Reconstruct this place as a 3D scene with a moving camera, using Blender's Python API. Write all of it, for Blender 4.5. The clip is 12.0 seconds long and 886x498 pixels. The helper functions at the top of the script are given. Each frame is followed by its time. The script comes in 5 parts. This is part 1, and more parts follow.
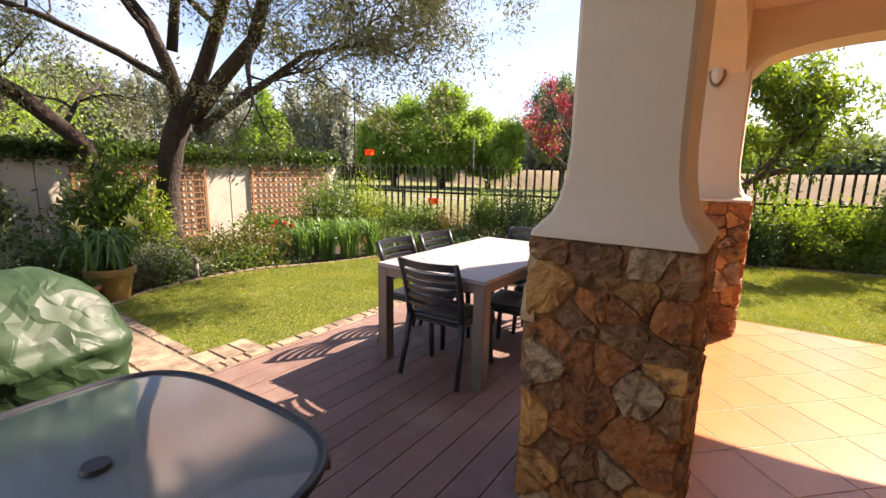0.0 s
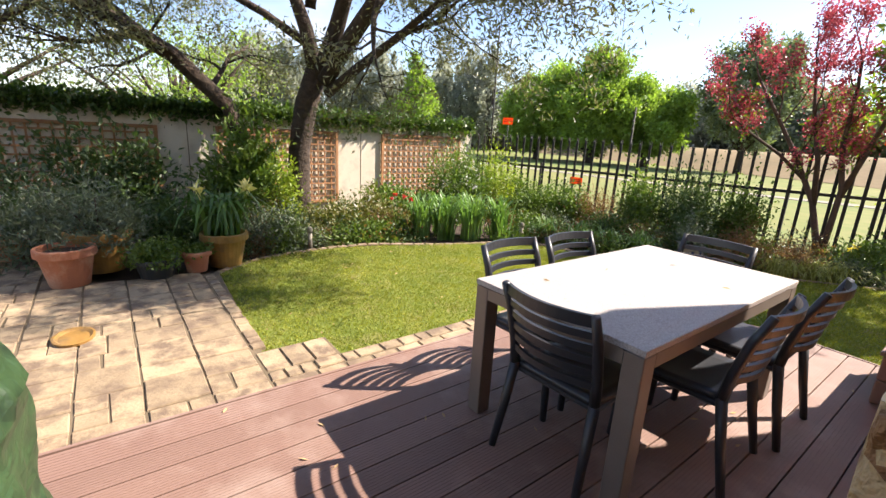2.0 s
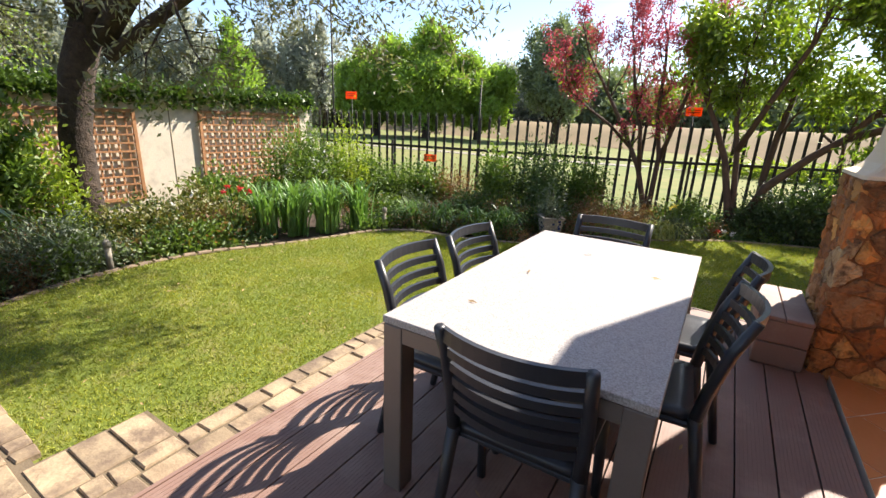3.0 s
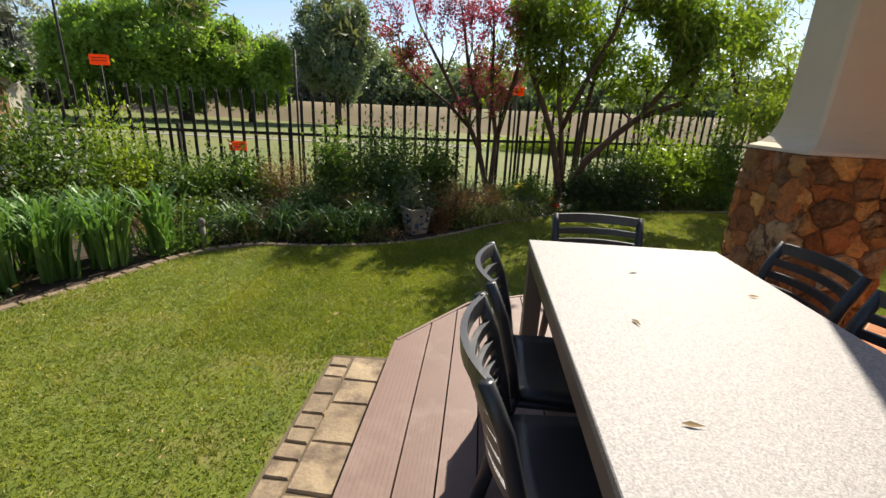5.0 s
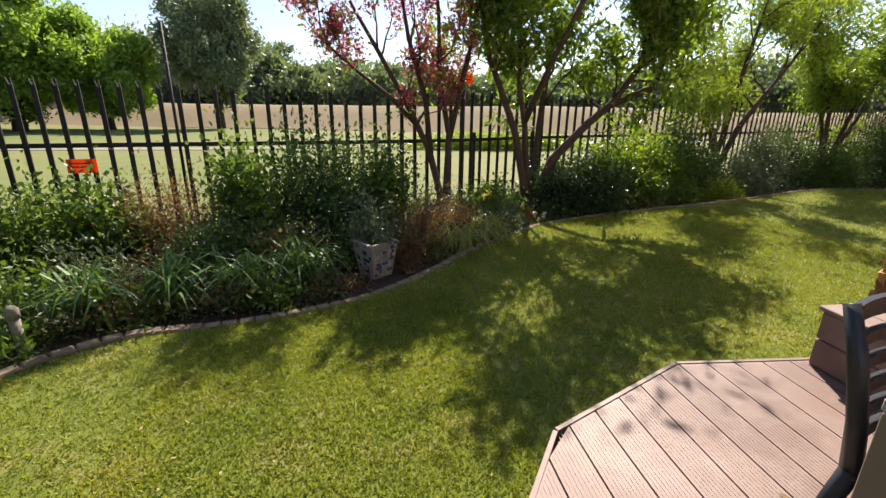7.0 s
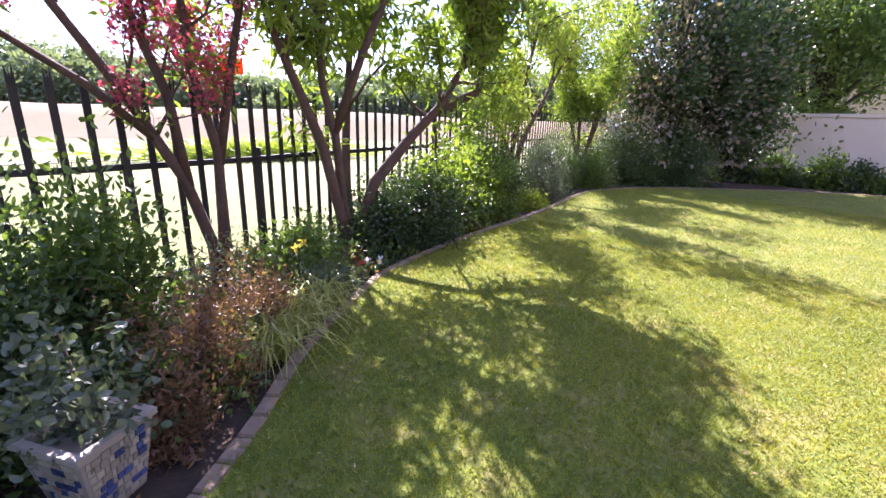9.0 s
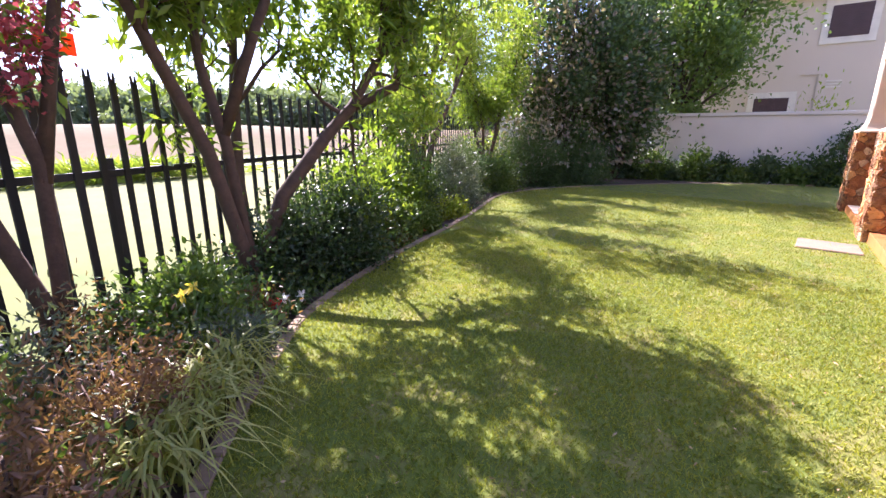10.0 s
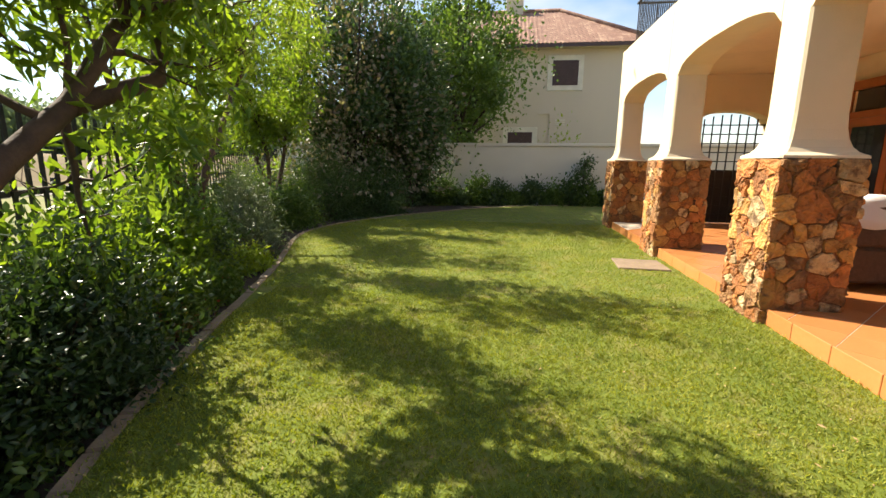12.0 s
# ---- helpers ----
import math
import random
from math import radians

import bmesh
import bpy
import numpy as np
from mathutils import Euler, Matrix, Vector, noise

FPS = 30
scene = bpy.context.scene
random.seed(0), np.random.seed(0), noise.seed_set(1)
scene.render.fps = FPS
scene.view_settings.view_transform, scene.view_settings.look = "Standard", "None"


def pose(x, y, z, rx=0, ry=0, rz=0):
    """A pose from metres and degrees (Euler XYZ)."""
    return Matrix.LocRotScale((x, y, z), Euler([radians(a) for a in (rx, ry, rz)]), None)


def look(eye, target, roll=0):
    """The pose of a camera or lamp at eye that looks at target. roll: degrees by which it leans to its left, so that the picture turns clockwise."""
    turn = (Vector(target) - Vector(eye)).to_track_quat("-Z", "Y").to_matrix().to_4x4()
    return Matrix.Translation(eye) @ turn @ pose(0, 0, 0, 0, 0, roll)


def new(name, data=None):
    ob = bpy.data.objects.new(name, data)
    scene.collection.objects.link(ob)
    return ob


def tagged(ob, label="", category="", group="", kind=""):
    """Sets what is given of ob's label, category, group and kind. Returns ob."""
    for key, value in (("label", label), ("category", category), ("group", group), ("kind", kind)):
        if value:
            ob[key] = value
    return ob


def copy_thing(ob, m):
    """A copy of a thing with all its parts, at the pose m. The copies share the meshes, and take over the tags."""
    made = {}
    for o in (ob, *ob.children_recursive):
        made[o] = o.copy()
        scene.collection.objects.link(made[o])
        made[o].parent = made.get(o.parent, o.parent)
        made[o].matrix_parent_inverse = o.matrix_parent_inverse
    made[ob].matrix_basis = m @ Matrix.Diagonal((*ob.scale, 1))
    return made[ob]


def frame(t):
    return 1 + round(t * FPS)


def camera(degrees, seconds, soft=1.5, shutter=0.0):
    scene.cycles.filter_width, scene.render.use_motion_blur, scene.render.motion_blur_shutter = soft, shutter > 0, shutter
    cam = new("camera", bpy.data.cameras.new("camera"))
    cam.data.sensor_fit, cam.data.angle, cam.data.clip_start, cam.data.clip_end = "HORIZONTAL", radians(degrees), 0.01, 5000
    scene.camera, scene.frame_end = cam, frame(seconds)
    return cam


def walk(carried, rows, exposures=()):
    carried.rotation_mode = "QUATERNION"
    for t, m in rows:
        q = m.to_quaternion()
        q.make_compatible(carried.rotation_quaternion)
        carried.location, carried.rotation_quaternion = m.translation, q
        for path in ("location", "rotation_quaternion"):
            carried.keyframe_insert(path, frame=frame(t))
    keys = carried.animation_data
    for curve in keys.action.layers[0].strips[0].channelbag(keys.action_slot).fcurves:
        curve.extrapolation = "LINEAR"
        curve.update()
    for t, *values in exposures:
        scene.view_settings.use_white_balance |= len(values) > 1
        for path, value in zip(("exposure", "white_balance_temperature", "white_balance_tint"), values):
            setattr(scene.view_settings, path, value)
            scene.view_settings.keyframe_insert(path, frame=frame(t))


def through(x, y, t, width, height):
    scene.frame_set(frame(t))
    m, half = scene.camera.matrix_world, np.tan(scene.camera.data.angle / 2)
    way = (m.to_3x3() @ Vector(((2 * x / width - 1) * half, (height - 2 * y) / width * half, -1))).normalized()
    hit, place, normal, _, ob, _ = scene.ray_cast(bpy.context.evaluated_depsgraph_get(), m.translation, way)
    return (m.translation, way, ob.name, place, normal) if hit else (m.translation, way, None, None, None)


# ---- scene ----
cam = camera(90.3, 12.0)
PATH = [
    (0, (1.366, 0.802, 1.557), (0.243, 2.417, 1.199), 1.1),
    (0.5, (1.306, 0.996, 1.531), (-0.103, 2.346, 1.093), 1.8),
    (1, (1.196, 1.177, 1.545), (-0.336, 2.376, 1.081), 2.4),
    (1.5, (0.999, 1.422, 1.569), (-0.557, 2.584, 1.09), 2.7),
    (2, (0.743, 1.688, 1.574), (-0.791, 2.868, 1.069), 3.2),
    (2.5, (0.426, 1.888, 1.556), (-0.828, 3.348, 1.012), 3.2),
    (3, (0.096, 2.024, 1.554), (-0.922, 3.649, 0.985), 2.4),
    (3.5, (-0.243, 2.167, 1.551), (-0.964, 3.941, 0.975), 2.5),
    (3.7, (-0.377, 2.211, 1.542), (-0.945, 4.04, 0.966), 2.4),
    (5.3, (-1.347, 2.823, 1.43), (-1.382, 4.73, 0.826), 1.9),
    (5.5, (-1.507, 2.975, 1.378), (-1.465, 4.885, 0.784), 0.9),
    (6, (-1.719, 3.277, 1.343), (-1.639, 5.185, 0.748), -0.2),
    (6.5, (-1.793, 3.712, 1.359), (-1.671, 5.616, 0.762), 0.7),
    (7, (-1.834, 4.186, 1.407), (-1.545, 6.07, 0.802), 0.8),
    (7.2, (-1.878, 4.361, 1.382), (-1.504, 6.233, 0.785), 0.6),
    (8.8, (-1.761, 5.891, 1.385), (-0.601, 7.42, 0.822), 1.5),
    (9, (-1.723, 6.119, 1.406), (-0.513, 7.609, 0.842), 1.9),
    (9.5, (-1.633, 6.547, 1.288), (-0.268, 7.913, 0.768), 0.3),
    (10, (-1.478, 6.914, 1.272), (0.064, 8.081, 0.763), 0.3),
    (10.5, (-1.282, 7.265, 1.277), (0.404, 8.231, 0.802), 1.0),
    (11, (-1.075, 7.569, 1.272), (0.755, 8.249, 0.842), -0.4),
    (11.5, (-0.809, 7.824, 1.253), (1.094, 8.281, 0.839), 0.8),
    (12, (-0.525, 8.045, 1.26), (1.418, 8.322, 0.874), 0.6),
]
EXPOSURES = [(0.0, 1.7, 6800, 27), (1.5, 1.65, 6450, 20), (2.5, 1.65, 6250, 17), (3.5, 1.35, 6200, 14), (5.5, 0.72, 6300, 11), (6.3, 1.0, 6350, 15), (7.0, 1.13, 6350, 16), (8.8, 2.35, 5500, 42), (10.2, 2.05, 5600, 36), (10.8, 1.25, 6500, 12), (12.0, 1.4, 6700, 9)]
walk(cam, [(t, look(eye, target, roll)) for t, eye, target, roll in PATH], EXPOSURES)

# ---- world and sun ----
SUN = Vector((0.33, 0.74, 0.76)).normalized()
world = bpy.data.worlds.new("world")
scene.world = world
world.use_nodes = True
wn, wl = world.node_tree.nodes, world.node_tree.links
sky = wn.new("ShaderNodeTexSky")
sky.sky_type, sky.sun_disc = "NISHITA", False
sky.sun_elevation, sky.sun_rotation = math.asin(SUN.z), math.atan2(SUN.x, SUN.y)
sky.air_density, sky.dust_density = 1.0, 0.4
wco = wn.new("ShaderNodeTexCoord")
wmap = wn.new("ShaderNodeMapping")
wmap.inputs["Scale"].default_value = (1.0, 1.0, 3.2)
wnoise = wn.new("ShaderNodeTexNoise")
wnoise.inputs["Scale"].default_value, wnoise.inputs["Detail"].default_value = 2.3, 7
wramp = wn.new("ShaderNodeValToRGB")
wramp.color_ramp.elements[0].position, wramp.color_ramp.elements[1].position = 0.50, 0.74
wmix = wn.new("ShaderNodeMixRGB")
wmix.inputs["Color2"].default_value = (4.8, 5.0, 5.4, 1)
wl.new(wco.outputs["Generated"], wmap.inputs["Vector"])
wl.new(wmap.outputs["Vector"], wnoise.inputs["Vector"])
wl.new(wnoise.outputs["Fac"], wramp.inputs["Fac"])
wl.new(wramp.outputs["Color"], wmix.inputs["Fac"])
wl.new(sky.outputs["Color"], wmix.inputs["Color1"])
wl.new(wmix.outputs["Color"], wn["Background"].inputs["Color"])
wn["Background"].inputs["Strength"].default_value = 0.085
sun_data = bpy.data.lights.new("sun", "SUN")
sun_data.energy, sun_data.angle, sun_data.color = 5.0, radians(0.53), (1.0, 0.91, 0.74)
sun = new("sun", sun_data)
sun.matrix_world = look(SUN * 60, (0, 0, 0))


# ---- materials ----
def rgba(c):
    return (c[0], c[1], c[2], 1.0)


def mat(name, base, other=None, scale=4.0, fine=60.0, rough=0.7, bump=0.15, metal=0.0, deep=0.01, spread=0.35, vary=0.0, stain=None, stain_scale=1.3, stain_from=0.5):
    """Two scales of noise between two colours, grain relief, optional stains, optional shift from piece to piece."""
    m = bpy.data.materials.new(name)
    m.use_nodes = True
    n, l = m.node_tree.nodes, m.node_tree.links
    bsdf = n["Principled BSDF"]
    co = n.new("ShaderNodeTexCoord")
    big, small = n.new("ShaderNodeTexNoise"), n.new("ShaderNodeTexNoise")
    big.inputs["Scale"].default_value, big.inputs["Detail"].default_value = scale, 5
    small.inputs["Scale"].default_value, small.inputs["Detail"].default_value = fine, 3
    for t in (big, small):
        l.new(co.outputs["Object"], t.inputs["Vector"])
    add = n.new("ShaderNodeMath")
    add.operation = "MULTIPLY_ADD"
    add.inputs[1].default_value = 0.45
    l.new(small.outputs["Fac"], add.inputs[0])
    l.new(big.outputs["Fac"], add.inputs[2])
    ramp = n.new("ShaderNodeMapRange")
    ramp.inputs["From Min"].default_value, ramp.inputs["From Max"].default_value = 0.72 - spread, 0.72 + spread
    l.new(add.outputs[0], ramp.inputs["Value"])
    mix = n.new("ShaderNodeMixRGB")
    other = other or tuple(c * 0.72 for c in base)
    mix.inputs["Color1"].default_value, mix.inputs["Color2"].default_value = rgba(other), rgba(base)
    l.new(ramp.outputs[0], mix.inputs["Fac"])
    out = mix.outputs["Color"]
    if vary:
        info, hsv = n.new("ShaderNodeObjectInfo"), n.new("ShaderNodeHueSaturation")
        mr = n.new("ShaderNodeMapRange")
        mr.inputs["To Min"].default_value, mr.inputs["To Max"].default_value = 1 - vary, 1 + vary
        l.new(info.outputs["Random"], mr.inputs["Value"])
        l.new(mr.outputs[0], hsv.inputs["Value"])
        l.new(out, hsv.inputs["Color"])
        out = hsv.outputs["Color"]
    if stain:
        st, sr, sm = n.new("ShaderNodeTexNoise"), n.new("ShaderNodeValToRGB"), n.new("ShaderNodeMixRGB")
        st.inputs["Scale"].default_value, st.inputs["Detail"].default_value, st.inputs["Roughness"].default_value = stain_scale, 8, 0.65
        sr.color_ramp.elements[0].position, sr.color_ramp.elements[1].position = stain_from, stain_from + 0.16
        l.new(co.outputs["Object"], st.inputs["Vector"])
        l.new(st.outputs["Fac"], sr.inputs["Fac"])
        l.new(sr.outputs["Color"], sm.inputs["Fac"])
        l.new(out, sm.inputs["Color1"])
        sm.inputs["Color2"].default_value = rgba(stain)
        out = sm.outputs["Color"]
    l.new(out, bsdf.inputs["Base Color"])
    bsdf.inputs["Roughness"].default_value, bsdf.inputs["Metallic"].default_value = rough, metal
    if bump:
        bp = n.new("ShaderNodeBump")
        bp.inputs["Strength"].default_value, bp.inputs["Distance"].default_value = bump, deep
        l.new(add.outputs[0], bp.inputs["Height"])
        l.new(bp.outputs["Normal"], bsdf.inputs["Normal"])
    return m


def leaf_mat(name, a, b, through=0.35, rough=0.45, glow=(1.6, 1.7, 0.7)):
    """Leaves that differ in hue from one to the next and let light through."""
    m = bpy.data.materials.new(name)
    m.use_nodes = True
    n, l = m.node_tree.nodes, m.node_tree.links
    bsdf, out = n["Principled BSDF"], n["Material Output"]
    geo, mix = n.new("ShaderNodeNewGeometry"), n.new("ShaderNodeMixRGB")
    co, ns = n.new("ShaderNodeTexCoord"), n.new("ShaderNodeTexNoise")
    ns.inputs["Scale"].default_value = 1.8
    l.new(co.outputs["Object"], ns.inputs["Vector"])
    ad = n.new("ShaderNodeMath")
    ad.operation = "MULTIPLY_ADD"
    ad.inputs[1].default_value = 0.6
    l.new(geo.outputs["Random Per Island"], ad.inputs[0])
    sb = n.new("ShaderNodeMath")
    sb.operation = "SUBTRACT"
    sb.inputs[1].default_value = 0.3
    l.new(ns.outputs["Fac"], sb.inputs[0])
    l.new(sb.outputs[0], ad.inputs[2])
    mix.inputs["Color1"].default_value, mix.inputs["Color2"].default_value = rgba(a), rgba(b)
    l.new(ad.outputs[0], mix.inputs["Fac"])
    l.new(mix.outputs["Color"], bsdf.inputs["Base Color"])
    bsdf.inputs["Roughness"].default_value = rough
    tr, sh = n.new("ShaderNodeBsdfTranslucent"), n.new("ShaderNodeMixShader")
    gain = n.new("ShaderNodeMixRGB")
    gain.blend_type = "MULTIPLY"
    gain.inputs["Fac"].default_value = 1.0
    gain.inputs["Color2"].default_value = rgba(glow)
    l.new(mix.outputs["Color"], gain.inputs["Color1"])
    l.new(gain.outputs["Color"], tr.inputs["Color"])
    sh.inputs["Fac"].default_value = through
    l.new(bsdf.outputs[0], sh.inputs[1])
    l.new(tr.outputs[0], sh.inputs[2])
    l.new(sh.outputs[0], out.inputs["Surface"])
    return m


STUCCO = mat("cream_stucco", (0.73, 0.61, 0.44), (0.67, 0.55, 0.39), 1.2, 90, 0.85, 0.35, stain=(0.62, 0.52, 0.38), stain_scale=0.9)
WALLPAINT = mat("garden_wall_plaster", (0.70, 0.62, 0.50), (0.58, 0.51, 0.40), 1.6, 40, 0.9, 0.5, stain=(0.46, 0.40, 0.32), stain_scale=2.2)
WHITEWALL = mat("pale_plaster", (0.62, 0.58, 0.52), (0.55, 0.51, 0.45), 1.0, 50, 0.9, 0.3)
HOUSEWALL = mat("neighbour_plaster", (0.60, 0.51, 0.40), (0.54, 0.46, 0.36), 0.5, 30, 0.9, 0.2)
MORTAR = mat("brown_mortar", (0.36, 0.155, 0.055), (0.15, 0.06, 0.024), 9, 40, 0.9, 1.0, stain=(0.055, 0.03, 0.018), stain_scale=5, deep=0.05)
STONES = [
    mat("ochre_stone", (0.66, 0.36, 0.10), (0.30, 0.12, 0.035), 9, 40, 0.75, 1.0, vary=0.38, stain=(0.07, 0.033, 0.02), stain_scale=11, stain_from=0.55, deep=0.05),
    mat("rust_stone", (0.52, 0.20, 0.05), (0.20, 0.065, 0.02), 10, 45, 0.75, 1.0, vary=0.38, stain=(0.045, 0.024, 0.017), stain_scale=12, stain_from=0.54, deep=0.05),
    mat("brown_stone", (0.36, 0.17, 0.06), (0.11, 0.045, 0.018), 10, 50, 0.75, 1.0, vary=0.4, stain=(0.36, 0.19, 0.075), stain_scale=12, stain_from=0.47, deep=0.05),
    mat("pale_stone", (0.66, 0.49, 0.27), (0.40, 0.23, 0.095), 8, 50, 0.75, 1.0, vary=0.25, stain=(0.14, 0.075, 0.035), stain_scale=10, stain_from=0.47, deep=0.05),
]
DECK = mat("brown_composite", (0.22, 0.135, 0.105), (0.17, 0.10, 0.078), 2.5, 80, 0.6, 0.12, vary=0.12, stain=(0.27, 0.19, 0.155), stain_scale=1.8)
PAVER = mat("weathered_paver", (0.39, 0.30, 0.185), (0.22, 0.155, 0.095), 6, 60, 0.9, 0.8, vary=0.2, stain=(0.15, 0.105, 0.07), stain_scale=5.5, stain_from=0.45)
GROUT = mat("dark_grout", (0.17, 0.125, 0.08), (0.09, 0.07, 0.04), 8, 90, 1.0, 0.6)
TILE = mat("terracotta_tile", (0.54, 0.22, 0.08), (0.46, 0.18, 0.06), 2.5, 40, 0.27, 0.05, vary=0.08)
TILEGROUT = mat("pale_grout", (0.62, 0.52, 0.4), None, 8, 90, 0.9, 0.2)
SOIL = mat("garden_soil", (0.07, 0.045, 0.03), (0.03, 0.02, 0.014), 7, 60, 1.0, 1.0)
EDGING = mat("weathered_edging", (0.30, 0.22, 0.15), (0.17, 0.12, 0.08), 6, 60, 0.9, 0.6)
TURF = mat("lawn_turf", (0.14, 0.17, 0.014), (0.075, 0.105, 0.009), 7.0, 150, 0.95, 0.8, stain=(0.19, 0.17, 0.045), stain_scale=3.0)
FAIRWAY = mat("golf_course_turf", (0.19, 0.17, 0.05), (0.10, 0.14, 0.025), 0.05, 1.6, 0.95, 0.3, spread=0.16)
ROUGHGRASS = mat("dry_rough_grass", (0.25, 0.18, 0.10), (0.15, 0.12, 0.06), 0.25, 3.0, 1.0, 0.6, stain=(0.13, 0.15, 0.045), stain_scale=0.12, stain_from=0.55)
WOOD = mat("orange_trellis_wood", (0.40, 0.20, 0.085), (0.24, 0.11, 0.045), 9, 80, 0.75, 0.4, vary=0.2)
DOORWOOD = mat("varnished_wood", (0.36, 0.12, 0.035), (0.25, 0.075, 0.02), 6, 70, 0.35, 0.15)
PLASTIC = mat("charcoal_resin", (0.030, 0.032, 0.038), (0.022, 0.023, 0.028), 8, 140, 0.38, 0.12)
FRAME = mat("taupe_aluminium", (0.20, 0.165, 0.14), (0.16, 0.13, 0.11), 6, 120, 0.45, 0.05, metal=0.25)
TOPMAT = mat("pale_speckled_top", (0.47, 0.435, 0.415), (0.23, 0.21, 0.20), 190, 480, 0.5, 0.25, spread=0.2)
TOPMAT.node_tree.nodes["Principled BSDF"].inputs["Specular IOR Level"].default_value = 0.3
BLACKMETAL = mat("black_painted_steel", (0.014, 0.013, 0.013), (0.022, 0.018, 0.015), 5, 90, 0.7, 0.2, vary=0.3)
COVER = mat("green_cover_fabric", (0.042, 0.082, 0.03), (0.016, 0.038, 0.015), 5, 160, 0.5, 0.25, stain=(0.012, 0.026, 0.013), stain_scale=5.0)


def crumple(m, strength):
    """Sharp creases between flat facets, at two sizes, as in stiff folded fabric."""
    n, l = m.node_tree.nodes, m.node_tree.links
    co = n.new("ShaderNodeTexCoord")
    warp, shift = n.new("ShaderNodeTexNoise"), n.new("ShaderNodeVectorMath")
    warp.inputs["Scale"].default_value = 3.0
    shift.operation = "MULTIPLY_ADD"
    shift.inputs[1].default_value = (0.3, 0.3, 0.3)
    l.new(co.outputs["Object"], warp.inputs["Vector"])
    l.new(warp.outputs["Color"], shift.inputs[0])
    l.new(co.outputs["Object"], shift.inputs[2])
    last = None
    for scale, deep in ((4.5, 0.04), (9.0, 0.022)):
        cells, bp = n.new("ShaderNodeTexVoronoi"), n.new("ShaderNodeBump")
        cells.distance = "CHEBYCHEV"
        cells.inputs["Scale"].default_value = scale
        bp.inputs["Strength"].default_value, bp.inputs["Distance"].default_value = strength, deep
        l.new(shift.outputs["Vector"], cells.inputs["Vector"])
        l.new(cells.outputs["Distance"], bp.inputs["Height"])
        if last:
            l.new(last.outputs["Normal"], bp.inputs["Normal"])
        last = bp
    l.new(last.outputs["Normal"], n["Principled BSDF"].inputs["Normal"])


crumple(COVER, 0.75)
COVER.node_tree.nodes["Principled BSDF"].inputs["Specular IOR Level"].default_value = 0.35
TERRACOTTA = mat("terracotta_clay", (0.44, 0.17, 0.085), (0.33, 0.12, 0.06), 5, 60, 0.85, 0.3, stain=(0.5, 0.3, 0.2), stain_scale=3)
OCHREPOT = mat("ochre_glazed_clay", (0.36, 0.20, 0.05), (0.22, 0.12, 0.03), 5, 50, 0.5, 0.25, stain=(0.17, 0.11, 0.05), stain_scale=4)
DARKPOT = mat("dark_glazed_clay", (0.035, 0.04, 0.04), None, 5, 60, 0.4, 0.1)
MOSAIC = mat("mosaic_grout", (0.36, 0.32, 0.27), (0.25, 0.22, 0.18), 8, 90, 0.7, 0.3)
MOSAICB = mat("blue_mosaic_chip", (0.07, 0.10, 0.24), (0.05, 0.065, 0.15), 9, 60, 0.25, 0.1, vary=0.4)
MOSAICW = mat("sand_mosaic_chip", (0.42, 0.37, 0.28), (0.28, 0.25, 0.19), 9, 60, 0.35, 0.1, vary=0.3)
SIGN = leaf_mat("orange_sign_plastic", (0.85, 0.16, 0.015), (0.80, 0.20, 0.02), 0.5, 0.5, (1.1, 1.1, 1.0))
SIGNINK = mat("dark_sign_print", (0.14, 0.05, 0.02), None, 6, 60, 0.6, 0.0)
ROOF = mat("clay_roof_tile", (0.29, 0.16, 0.115), (0.19, 0.10, 0.075), 1.6, 14, 0.85, 0.3, stain=(0.42, 0.27, 0.19), stain_scale=2.5)
SHUTTER = mat("dark_shutter_wood", (0.085, 0.045, 0.045), (0.05, 0.028, 0.028), 6, 50, 0.6, 0.2)
PALETRIM = mat("cream_window_surround", (0.78, 0.72, 0.60), None, 3, 60, 0.85, 0.2)
CONCRETE = mat("grey_concrete", (0.28, 0.25, 0.20), (0.19, 0.17, 0.14), 5, 70, 0.95, 0.5)
DARKROOM = mat("dark_interior", (0.05, 0.045, 0.04), None, 3, 30, 0.9, 0.1)
WICKER = mat("brown_wicker", (0.12, 0.065, 0.04), (0.06, 0.032, 0.02), 25, 160, 0.7, 1.0)
CLOTH = mat("white_cushion_cloth", (0.80, 0.79, 0.80), (0.70, 0.68, 0.71), 4, 120, 0.9, 0.3)
LAMPBODY = mat("white_fitting", (0.75, 0.72, 0.66), None, 5, 60, 0.4, 0.05)
BARK = mat("dark_rough_bark", (0.085, 0.058, 0.04), (0.022, 0.016, 0.012), 14, 60, 0.95, 1.0, deep=0.04)
GREYBARK = mat("grey_weathered_bark", (0.24, 0.20, 0.15), (0.07, 0.055, 0.042), 16, 70, 0.95, 1.0)
REDBARK = mat("reddish_brown_bark", (0.11, 0.065, 0.045), (0.045, 0.026, 0.02), 12, 60, 0.85, 0.7)
DEADLEAF = mat("dry_leaf_litter", (0.45, 0.33, 0.16), (0.30, 0.18, 0.08), 6, 60, 0.9, 0.2, vary=0.3)
GLASS = bpy.data.materials.new("frosted_table_glass")
GLASS.use_nodes = True
gb = GLASS.node_tree.nodes["Principled BSDF"]
gb.inputs["Base Color"].default_value = (0.66, 0.76, 0.76, 1)
gb.inputs["Roughness"].default_value, gb.inputs["Transmission Weight"].default_value, gb.inputs["IOR"].default_value = 0.12, 0.85, 1.45
PANE = bpy.data.materials.new("window_glass")
PANE.use_nodes = True
